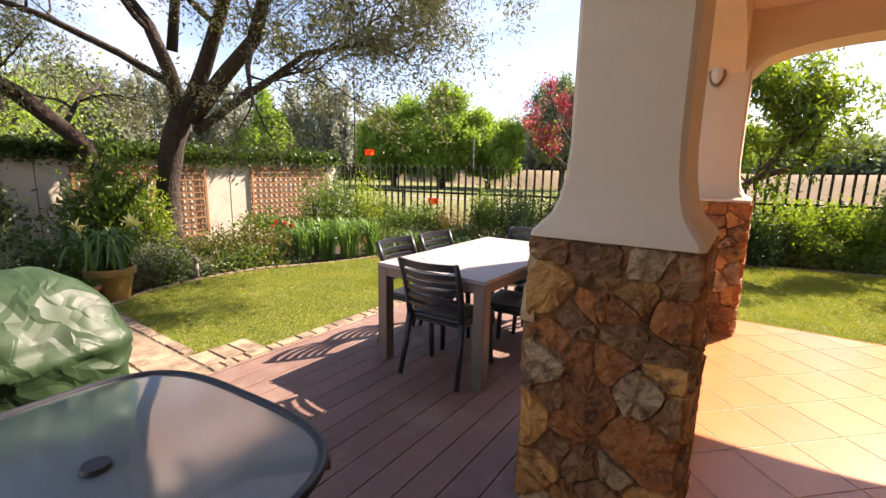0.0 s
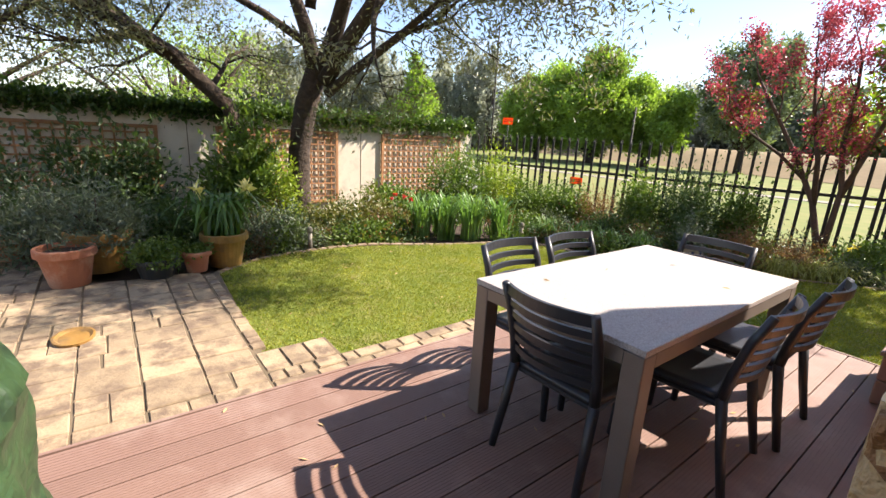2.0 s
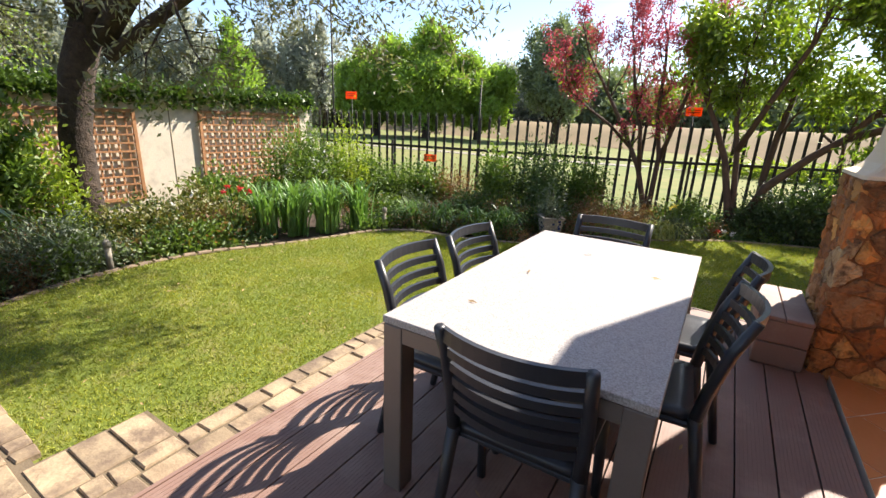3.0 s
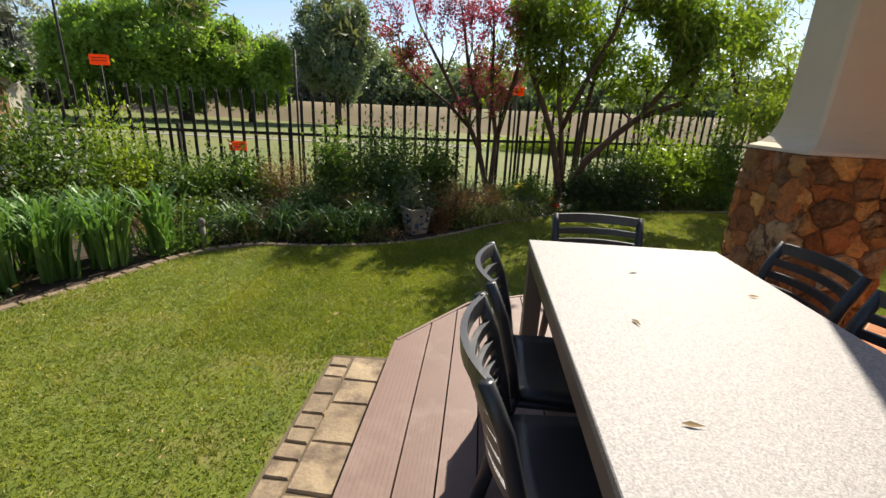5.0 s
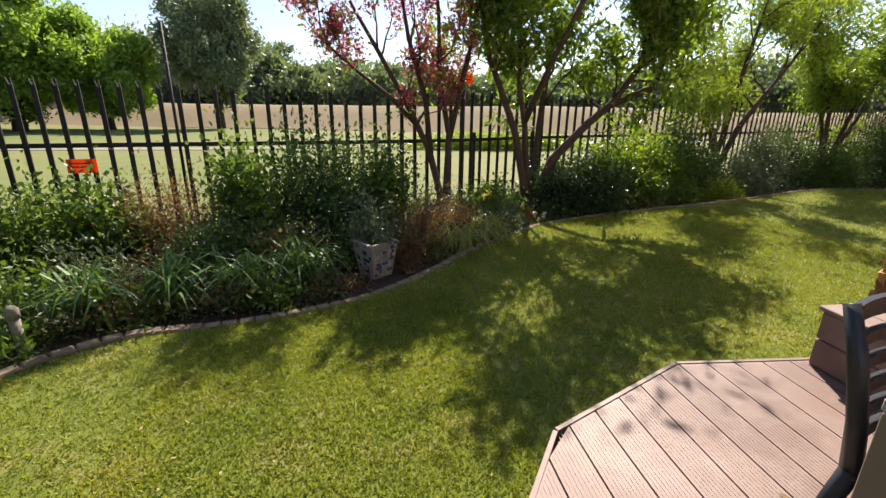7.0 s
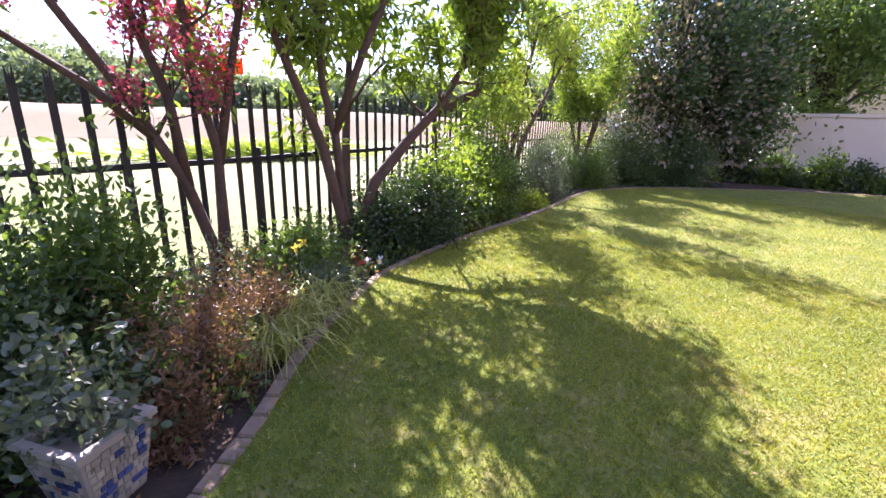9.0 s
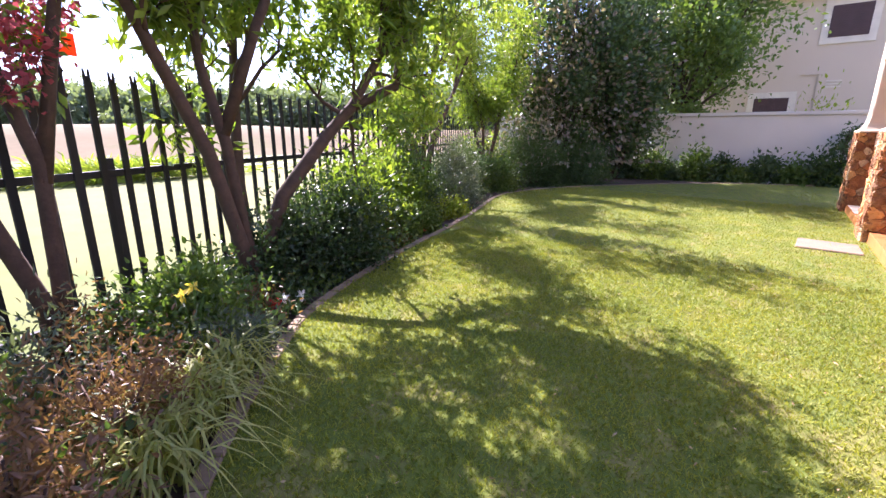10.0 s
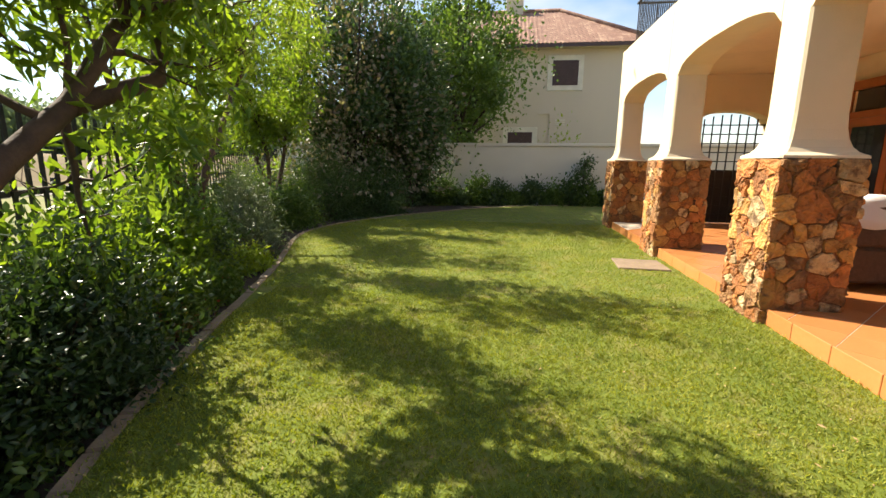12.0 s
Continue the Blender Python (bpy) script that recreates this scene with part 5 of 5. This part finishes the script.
KIND = {
    "mid": (L_MID, "leafy green shrub beside the black fence", 0.05, 0.026), "dark": (L_DARK, "dense dark-leaved shrub beside the fence", 0.045, 0.021),
    "fresh": (L_PEACH, "tall fresh green leafy perennial in the bed", 0.075, 0.03),
    "deep": (L_SHADED, "dense rounded evergreen shrub, dark leaves deepened further for shade", 0.045, 0.022),
    "rose": (L_MID, "leggy rose bush beside the fence", 0.05, 0.034), "rust": (L_RUST, "twiggy russet-tinged shrub in the bed", 0.038, 0.011),
    "grey": (L_GREY, "grey-green rosemary-like shrub in the bed", 0.055, 0.013), "lime": (L_LIME, "low lime-green mounded plant", 0.045, 0.03), "red": (L_MID, "low plant with small red flowers", 0.045, 0.025),
}
for i, (x, y, rx, ry, h, kind) in enumerate(NORTH):
    m, label, ln, wd = KIND[kind]
    fl = (L_RED, 14, 0.03) if kind == "red" else (L_PINK, 7, 0.04) if kind == "rose" else None
    shrub("bed_shrub", label, x, y, rx, ry, h, m, int((17000 if kind == "dark" else 22000 if kind == "deep" else 12500) * rx * h + 900), ln, wd, 100 + i, flowers=fl, clumps=44 if kind in ("dark", "deep") else 26)
shrub("planter_rose", "grey-leaved rose growing in the mosaic planter", -1.88, 8.02, 0.2, 0.2, 0.5, L_GREY, 850, 0.042, 0.028, 140, 0.27, clumps=18, woody=False)
rose = bpy.data.objects["planter_rose"]
tubes("stem", [([(0, 0, -0.02), (0.015, 0.01, 0.18), (-0.01, 0.02, 0.42)], [0.012, 0.009, 0.004], 6)], REDBARK, rose)
for i, (x, y) in enumerate(((-3.75, 7.25), (-3.3, 7.45), (-2.85, 7.55), (-2.45, 7.72))):
    strap_plant("agapanthus", "arching clump of dark strap leaves at the lawn edge", x, y, 60, 0.38, 0.42, 0.022, L_STRAP, 150 + i)
for i, (x, y) in enumerate(((-0.75, 8.85), (-0.5, 9.05), (-1.0, 8.62))):
    strap_plant("striped_grass", "gold-striped arching grass at the lawn edge", x, y, 120, 0.26, 0.40, 0.012, L_GOLDSTRAP, 160 + i, arch=1.4)
strap_plant("bulb_flower", "white and red star flowers at the bed edge", 0.28, 9.62, 14, 0.12, 0.14, 0.015, L_STRAP, 170, flowers=(L_WHITE, 5, 0.042, 0.13))
strap_plant("red_bulb_flower", "red star flowers at the bed edge", 0.18, 9.60, 8, 0.1, 0.1, 0.015, L_STRAP, 171, flowers=(L_RED, 3, 0.05, 0.12))
strap_plant("yellow_flower", "yellow flower head on a stem beside the fence", -0.45, 9.55, 10, 0.35, 0.2, 0.015, L_STRAP, 172, flowers=(L_YELLOW, 2, 0.05, 0.42))

# low planting that fills the bed between edging and shrubs
for i in range(3, len(BED) - 32):
    if i % 2:
        continue
    p, q = Vector(BED[i]), Vector(BED[i + 1])
    d = (q - p).normalized()
    s = Vector((-d.y, d.x))
    for k, off in enumerate((0.42, 0.95)):
        c = p + s * off
        if math.hypot(c.x + 1.87, c.y - 7.98) < 0.42 or (c.x < -4.0 and 5.3 < c.y < 6.8):
            continue
        kind = ("dark", "rust", "grey", "mid", "rust", "dark", "mid")[(i * 3 + k * 5) % 7]
        m, label, ln, wd = KIND[kind]
        shrub("ground_cover", "low mixed bedding plant at the lawn edge", c.x, c.y, 0.36, 0.32, 0.26 + 0.16 * k + 0.05 * (i % 3), m, 1100, ln * 0.9, wd, 600 + i * 2 + k, clumps=16, category="plant", woody=False)

# east bed, along the boundary wall
for i in range(12):
    y = 5.0 + i * 0.56
    k = ("dark", "mid", "dark", "mid")[i % 4]
    m, label, ln, wd = KIND[k]
    shrub("wall_shrub", "leafy plant in front of the boundary wall", 13.5 - (0.55 if y > 8.5 else 0) * (y - 8.5) * 0.5, y, 0.35, 0.4, 0.55 + 0.5 * ((i * 7) % 5) / 5, m, 1700, 0.10, 0.05, 200 + i, flowers=(L_WHITE, 5, 0.08) if i % 3 == 1 else None)
tree("standard_tree", "small round-headed tree before the boundary wall", [([(13.5, 5.75, -0.05), (13.5, 5.75, 0.6), (13.5, 5.76, 1.0)], [0.03, 0.027, 0.025], 7, 5, 0.4)], [(L_DARK, None, 12, 0.09, 0.04, 0.08, 0.1)], BARK, 230, 3, 2)

# ivy along the garden wall
rng = np.random.default_rng(77)
n = 15000
c = np.stack([-7.5 + rng.normal(size=n) * 0.10, rng.uniform(-3.5, 8.6, n), 1.77 + np.abs(rng.normal(size=n)) * 0.055 * (1 + 0.6 * np.sin(np.arange(n)))], axis=1)
drop = rng.random(n) < 0.42
c[drop, 0] = -7.35 + rng.random(drop.sum()) * 0.05
c[drop, 2] = 1.78 - np.abs(rng.normal(size=drop.sum())) * 0.10
w = rng.normal(size=(n, 3)) + np.array([0.5, 0, 0.3])
tagged(leaves("wall_ivy", c, w, 0.075, 0.055, L_IVY, None, "", 78), "ivy hanging over the top of the garden wall", "ivy", "", "stuff")


# ---- neighbour's house ----
def neighbour():
    h = thing("neighbour_house", "two-storey beige plastered house with clay tile roof", "house", 18.7, 0, -0.1)
    part("wall", box(0, 3.1, 0, 9, 13.0, 5.95), HOUSEWALL, h)
    b = bmesh.new()
    ex, y0, y1, z0, z1 = -0.5, 2.7, 13.4, 5.93, 8.3
    cols, rows = 64, 12
    # front slope of the hip roof with rounded tile courses
    verts = []
    for j in range(rows * 2 + 1):
        f = (j + 1) // 2 / rows
        lift = 0.035 if j % 2 else 0.0
        row = []
        for i in range(cols * 4 + 1):
            g = i / (cols * 4)
            ya, yb = y0 + f * 3.2, y1 - f * 3.2
            y = ya + (yb - ya) * g
            row.append(b.verts.new((ex + f * 4.2, y, z0 + f * (z1 - z0) + 0.035 * abs(math.sin(y * math.pi / 0.17)) + lift)))
        verts.append(row)
    for r0, r1 in zip(verts, verts[1:]):
        for i in range(len(r0) - 1):
            b.faces.new((r0[i], r0[i + 1], r1[i + 1], r1[i]))
    part("roof", b, ROOF, h, "rows of curved clay roof tiles")
    b = bmesh.new()
    vs = [b.verts.new(p) for p in ((ex, y0, z0), (ex + 4.2, y0 + 3.2, z1), (ex + 9, y0 + 3.2, z1), (9.5, y0, z0), (ex, y1, z0), (ex + 4.2, y1 - 3.2, z1), (ex + 9, y1 - 3.2, z1), (9.5, y1, z0))]
    b.faces.new((vs[0], vs[3], vs[2], vs[1]))
    b.faces.new((vs[4], vs[5], vs[6], vs[7]))
    b.faces.new((vs[1], vs[2], vs[6], vs[5]))
    b.faces.new((vs[3], vs[7], vs[6], vs[2]))
    part("roof_sides", b, ROOF, h)
    tubes("hip_ridge", [([(ex, y0, z0 + 0.08), (ex + 4.2, y0 + 3.2, z1 + 0.08), (ex + 4.2, y1 - 3.2, z1 + 0.08), (ex, y1, z0 + 0.08)], [0.1] * 4, 8)], ROOF, h)
    part("eaves_board", box(ex - 0.03, y0, 5.80, ex, y1, 5.93), SHUTTER, h)
    part("soffit", box(ex + 0.003, y0, 5.84, -0.003, y1, 5.9), HOUSEWALL, h)
    part("chimney", box(3.5, 7.6, 7.4, 4.3, 8.4, 9.0, 0.02), HOUSEWALL, h)

    def window(ya, yb, za, zb, shutters=True):
        w = part("window_surround", box(-0.05, ya - 0.2, za - 0.2, 0.03, yb + 0.2, zb + 0.2, 0.01), PALETRIM, h, "raised cream plaster surround")
        part("window_frame", box(-0.065, ya, za, -0.052, yb, zb), SHUTTER, w, "dark timber window")
        mid = (ya + yb) / 2
        n = max(3, int((zb - za) / 0.07))
        for a, c in ((ya, mid), (mid, yb)):
            for i in range(n):
                z = za + (zb - za) * (i + 0.5) / n
                b = box(-0.085, a + 0.05, z - 0.008, -0.067, c - 0.05, z + 0.008)
                part("slat", b, SHUTTER, w)

    window(5.4, 6.4, 4.45, 5.40)
    window(8.7, 9.7, 3.75, 4.7)
    window(7.1, 8.1, 2.0, 2.62)
    part("drain_pipe", box(-0.07, 6.35, 0, -0.02, 6.42, 3.4), HOUSEWALL, h)
    part("drain_pipe", box(-0.07, 6.42, 3.33, -0.02, 6.9, 3.4), HOUSEWALL, h)
    for k in range(3):
        part("vent_slat", box(-0.04, 5.8, 2.9 + k * 0.09, 0.0, 6.2, 2.95 + k * 0.09), PALETRIM, h)


neighbour()
shrub("yellow_shrub", "yellow-leaved shrub behind the boundary wall", 15.4, 6.3, 0.6, 0.9, 2.1, L_LIME, 2200, 0.12, 0.05, 300)


# ---- distance ----
def far_tree(name, label, x, y, rad, high, trunk, material, count, size, seed, cone=False, clumps=60, tight=False):
    rng = np.random.default_rng(seed)
    t = thing(name, label, "tree", x, y, -0.3)
    cl = rng.normal(size=(clumps, 3))
    cl /= np.linalg.norm(cl, axis=1, keepdims=True)
    cl *= 0.3 + 0.62 * rng.random((clumps, 1)) ** 0.6 if tight else 0.35 + 0.8 * rng.random((clumps, 1))
    hh = (high - trunk) / 2
    cl = cl * np.array([rad, rad, hh]) + np.array([0, 0, trunk + hh])
    if cone:
        f = np.clip((cl[:, 2] - trunk) / (high - trunk), 0, 1)
        cl[:, :2] *= (1.25 * (1 - f) + 0.08)[:, None]
    tubes("trunk", [([(0, 0, 0), (0, 0, trunk), (0, 0, high * 0.7)], [rad * 0.07 + 0.08, rad * 0.06 + 0.05, 0.05], 8)] + [([(0, 0, trunk * 0.9), tuple(p * 0.6 + np.array([0, 0, trunk * 0.4])), tuple(p)], [rad * 0.03, rad * 0.018, 0.02], 4) for p in cl[:24]], BARK, t)
    k = rng.integers(0, clumps, count)
    sz = (0.06 + 0.13 * rng.random((clumps, 1)))[k]
    if cone:
        sz = sz * 0.6
    if tight:
        sz = 0.075 + sz * 0.2
    c = cl[k] + rng.normal(size=(count, 3)) * sz * np.array([rad, rad, hh * 1.1])
    c[:, 2] = np.maximum(c[:, 2], trunk * 0.75)
    leaves("crown", c, rng.normal(size=(count, 3)) + (c - np.array([0, 0, trunk])) * 0.15, size, size * 0.6, material, t, "", seed)
    return t


FAR = [
    (-22.5, 34.5, 4.7, 8.9, 0.9, 0), (-19.0, 37.2, 3.2, 6.9, 0.9, 0), (-26.2, 32.2, 3.3, 7.2, 0.9, 0), (-13.0, 40, 3.3, 10.0, 1.8, 2), (-38, 26.8, 3.4, 8.6, 0.4, 1),
    (-12, 62, 7, 7.6, 1.0, 3), (-22, 60, 7, 8.4, 1.0, 3), (-2, 64, 7, 6.2, 0.8, 3), (8, 64, 7, 5.4, 0.8, 3), (18, 60, 7, 5.4, 0.8, 3), (28, 54, 7, 5.6, 0.8, 3), (38, 46, 7, 6.2, 0.8, 3), (44, 36, 7, 7, 0.8, 3), (-7, 66, 6, 6.8, 0.5, 3), (3, 66, 6, 6.2, 0.5, 3), (13, 63, 6, 5.8, 0.5, 3), (23, 58, 6, 5.8, 0.5, 3), (33, 51, 6, 6.2, 0.5, 3), (41, 41, 6, 6.4, 0.5, 3), (-17, 63, 6, 7.6, 0.5, 3), (-28, 59, 6, 8.2, 0.5, 3), (-33, 55, 7, 6.5, 1.0, 3), (-45, 44, 7, 6.0, 1.0, 3),
]
for i, (x, y, r, h, tr, k) in enumerate(FAR):
    label = ("broad rounded bright green tree on the golf course", "dense conical evergreen beyond the wall", "tall grey-green tree on the golf course", "tree of the distant belt beyond the golf course")[k]
    # left part of the belt takes the haze-paled leaf colour too
    m = L_HAZEGUM if k == 3 and x < -20 else (L_FARTREE, L_FARTREE, L_FARDARK, L_FARDARK)[k]
    far_tree(("round_tree", "conical_tree", "tall_tree", "distant_tree")[k], label, x, y, r, h, tr, m, (75000, 16000, 30000, 15000)[k], (0.25, 0.26, 0.24, 0.5)[k], 400 + i, k == 1, 80, k in (0, 2))
rngp = random.Random(9)
for i in range(17):
    a = radians(43 + i * 2.1 + rngp.uniform(-0.6, 0.6))
    d = 58 + rngp.uniform(-4, 6)
    far_tree("gum_tree", "slender grey-green gum tree in a distant row, paled for haze", -math.sin(a) * d, math.cos(a) * d, 2.1, rngp.uniform(9.0, 12.0), 1.5, L_HAZEGUM, 5200, 0.36, 440 + i, False, 34)
for i, (x, y, r, h) in enumerate(((-14.5, 3.5, 3.0, 4.4), (-16, -2, 3.2, 5.2), (-13, -7, 3.0, 5.0), (-24, 5, 3.5, 5.2))):
    far_tree("thin_tree", "thinly leaved tree behind the garden wall", x, y, r, h, 1.4, L_OLIVE if i % 2 else L_FARTREE, 5200, 0.10, 470 + i, False, 60)
far_tree("dark_screen_tree", "tall dark evergreen with dull brownish flower heads", 11.3, 12.3, 1.9, 6.6, 0.5, L_DARK, 26000, 0.12, 480, False, 120)
far_tree("dark_screen_tree", "tall dark evergreen at the end of the bed", 12.4, 10.9, 1.1, 5.4, 0.5, L_DARK, 15000, 0.12, 481, False, 110)
shrub("flower_heads", "dull brownish flower heads on the dark evergreen", 11.1, 12.1, 2.1, 2.1, 6.2, L_DULL, 6500, 0.11, 0.08, 482, 0.6, clumps=70)
far_tree("drooping_tree", "leafy tree that droops over the boundary wall", 15.6, 10.1, 2.3, 7.4, 2.0, L_MID, 22000, 0.15, 483, False, 130)
shrub("golf_rough", "strip of bright rough grass on the golf course", 3.0, 22, 4.0, 0.8, 0.5, L_LIME, 4000, 0.3, 0.04, 490, category="grass")
bm = bmesh.new()
crest = smooth_line([(-70, 50), (-35, 50), (-12, 47), (6, 41), (22, 36), (40, 28), (60, 14)], 8)
rows = []
for i, (x, y) in enumerate(crest):
    row = []
    for k in range(9):
        f = k / 8
        z = -0.16 + (1.75 + 0.35 * noise.noise((x * 0.06, y * 0.06, 3))) * math.sin(math.pi * f) ** 1.3 + 0.1 * noise.noise((x * 0.5, k * 0.9, 7))
        row.append(bm.verts.new((x + (f - 0.5) * 3, y + (f - 0.5) * 13, z)))
    rows.append(row)
for r0, r1 in zip(rows, rows[1:]):
    for k in range(8):
        bm.faces.new((r0[k], r0[k + 1], r1[k + 1], r1[k]))
structure("rough_bank", bm, ROUGHGRASS, "low bank of dry brownish rough grass on the golf course", "ground", True)
structure("cart_path", prism([(-40, 20.5), (-8, 21.5), (10, 25), (40, 26), (40, 27), (10, 26), (-8, 22.4), (-40, 21.5)], -0.13, -0.10), CONCRETE, "pale cart path across the golf course", "path")


# ---- grass blades ----
def inside(x, y, poly):
    hit = np.zeros(len(x), bool)
    j = len(poly) - 1
    for i in range(len(poly)):
        (xi, yi), (xj, yj) = poly[i], poly[j]
        if yi != yj:
            hit ^= ((yi > y) != (yj > y)) & (x < (xj - xi) * (y - yi) / (yj - yi) + xi)
        j = i
    return hit


rng = np.random.default_rng(500)
LAWN = BED + [(13.4, 5.9), (1.3, 5.92), (0.84, 5.98), (-0.27, 6.06), (-1.13, 5.65), (-1.58, 4.95), (-1.95, 4.92), (-1.95, 2.9), (-2.25, 2.9), (-2.25, 2.45)]
dens = []
for x0, x1, y0, y1, n in ((-4.8, -1.2, 2.4, 7.5, 130000), (-3.0, 3.5, 4.9, 10.3, 270000), (3.5, 9.0, 5.9, 11.6, 100000), (9.0, 13.4, 5.0, 11.0, 18000)):
    dens.append(np.stack([rng.uniform(x0, x1, n), rng.uniform(y0, y1, n)], axis=1))
xy = np.concatenate(dens)
xy = xy[inside(xy[:, 0], xy[:, 1], LAWN)]
c = np.concatenate([xy, np.full((len(xy), 1), -0.004)], axis=1)
w = rng.normal(size=c.shape) * np.array([0.75, 0.75, 0.2]) + np.array([0, 0, 0.75])
tagged(leaves("grass", c, w, 0.028, 0.0055, L_BLADE, None, "", 501), "short dense blades of the mown lawn", "grass", "", "stuff")

n = 1500
xy = np.stack([rng.uniform(-4.6, 5.0, n), rng.uniform(2.5, 10.0, n)], axis=1)
xy = xy[inside(xy[:, 0], xy[:, 1], LAWN)]
c = np.concatenate([xy, np.full((len(xy), 1), 0.024)], axis=1)
tagged(leaves("lawn_litter", c, rng.normal(size=c.shape) * np.array([1, 1, 0.2]), 0.022, 0.008, DEADLEAF, None, "", 502), "pale dry clippings and bits scattered on the lawn", "litter", "", "stuff")

# fallen leaves on deck, table and lawn
rng2 = random.Random(31)
bm = bmesh.new()
vs = [bm.verts.new(p) for p in ((0, 0, 0.002), (0.02, 0.007, 0.006), (0.05, 0.0, 0.003), (0.02, -0.007, 0.001))]
bm.faces.new(vs)
me = bpy.data.meshes.new("dry_leaf")
bm.to_mesh(me)
bm.free()
me.materials.append(DEADLEAF)
for i in range(46):
    if i < 22:
        x, y, z = rng2.uniform(-1.5, 0.4), rng2.uniform(1.6, 5.4), 0.123
    elif i < 26:
        x, y, z = rng2.uniform(-0.75, -0.05), rng2.uniform(3.3, 4.7), 0.873
    else:
        x, y, z = rng2.uniform(-4.0, 2.0), rng2.uniform(3.2, 8.0), 0.03
        if x > -2 and y < 6.1:
            x -= 2.4
    o = new("dry_leaf", me)
    o.matrix_world = pose(x, y, z, 0, 0, rng2.uniform(0, 360))
    tagged(o, "fallen dry olive leaf", "leaf", "fallen leaves")

# ---- floor tiles of the veranda ----
floor = thing("veranda_floor", "polished terracotta floor tiles with pale joints", "floor", kind="structure")
part("bed", prism([(0.86, -3.0), (2.70, -3.0), (2.70, 2.5), (8.75, 2.75), (9.3, 2.75), (9.3, 5.93), (0.86, 5.93)], -0.1, TILE_Z - 0.0025), TILEGROUT, floor, "pale joint bed")
S = 0.357
C = math.sqrt(0.5)


def cut(poly, nx, ny, d):
    """The part of poly where nx * x + ny * y <= d."""
    out = []
    for i in range(len(poly)):
        a, b = poly[i], poly[(i + 1) % len(poly)]
        da, db = nx * a[0] + ny * a[1] - d, nx * b[0] + ny * b[1] - d
        if da <= 0:
            out.append(a)
        if da * db < 0:
            t = da / (da - db)
            out.append((a[0] + t * (b[0] - a[0]), a[1] + t * (b[1] - a[1])))
    return out


whole = None
g = S / 2 - 0.003
for i in range(-20, 30):
    for j in range(-6, 46):
        cx, cy = 1.18 + (i + 0.5) * S * C - (j + 0.5) * S * C, -2.9 + (i + 0.5) * S * C + (j + 0.5) * S * C
        if not (0.5 < cx < 9.6 and -1.6 < cy < 6.3) or (cy < 2.4 and cx > 3.0):
            continue
        poly = [(cx, cy - g / C), (cx + g / C, cy), (cx, cy + g / C), (cx - g / C, cy)]
        part_poly = cut(cut(cut(poly, -1, 0, -0.862), 0, 1, 5.93), 1, 0, 9.3)
        if len(part_poly) < 3:
            continue
        inside_all = all(0.862 < x < 9.3 and y < 5.93 for x, y in poly)
        if inside_all and whole is not None:
            o = new("tile", whole.data)
            o.parent, o.location = floor, (cx, cy, TILE_Z)
            continue
        rel = [(x - cx, y - cy) for x, y in part_poly]
        o = part("tile", prism(rel, -0.006, 0.0, None, 0.002 if inside_all else 0.0), TILE, floor)
        o.location = (cx, cy, TILE_Z)
        if inside_all:
            whole = o
for i in range(21):
    part("edge_tile", box(0.862 + i * 0.4 + 0.003, 5.932, -0.05, 0.862 + (i + 1) * 0.4 - 0.003, 5.945, TILE_Z + 0.002, 0.003), TILE, floor)

# ---- pavers ----
paving = thing("paved_path", "weathered sandy cobble pavers in mixed sizes", "paving", kind="structure")
part("bed", prism([(-5.6, -3.5), (-1.62, -3.5), (-1.60, 4.95), (-1.93, 4.93), (-1.93, 2.88), (-2.23, 2.88), (-2.23, 2.42), (-4.2, 2.52), (-4.45, 1.2), (-5.6, 0.9)], -0.03, 0.0215), GROUT, paving, "dark mossy joints")
rp = random.Random(4)


def paver(x0, y0, x1, y1):
    g = 0.006
    pts = []
    for x, y in ((x0 + g, y0 + g), (x1 - g, y0 + g), (x1 - g, y1 - g), (x0 + g, y1 - g)):
        pts.append((x + rp.uniform(-0.005, 0.005), y + rp.uniform(-0.005, 0.005)))
    part("paver", prism(pts, -0.01, 0.028 + rp.uniform(0, 0.007), None, 0.008), PAVER, paving)


M = 0.322
for j in range(17):
    y1 = 2.36 - j * M
    y0 = y1 - M
    x = -1.64
    end = -4.2 - 0.04 * j if y0 > 1.1 else -5.5
    while x > end:
        k = rp.random()
        if k < 0.34:
            d = rp.choice((0.2, 0.26))
            paver(x - d, y0, x, y1)
        elif k < 0.62:
            d = 0.215
            m = y0 + M * rp.choice((0.4, 0.5, 0.6))
            paver(x - d, y0, x, m)
            paver(x - d, m, x, y1)
        elif k < 0.82:
            d = 0.32
            m = y0 + M * 0.5
            paver(x - d, m, x, y1)
            paver(x - d * 0.5, y0, x, m)
            paver(x - d, y0, x - d * 0.5, m)
        else:
            d = 0.34
            paver(x - d, y0, x, y1)
        x -= d
x = -4.16
while x < -2.3:
    w = rp.choice((0.1, 0.14))
    paver(x, 2.365, min(x + w, -2.22), 2.47)
    x += w
for k in range(3):
    paver(-2.22, 2.365 + k * 0.165, -1.93, 2.365 + (k + 1) * 0.165)
y = 2.365
while y < 4.9:
    w = rp.choice((0.1, 0.16, 0.2))
    paver(-1.92, y, -1.80, min(y + w, 4.92))
    y += w
y = 2.365
while y < 4.9:
    w = rp.choice((0.2, 0.28))
    paver(-1.80, y, -1.60, min(y + w, 4.92))
    y += w
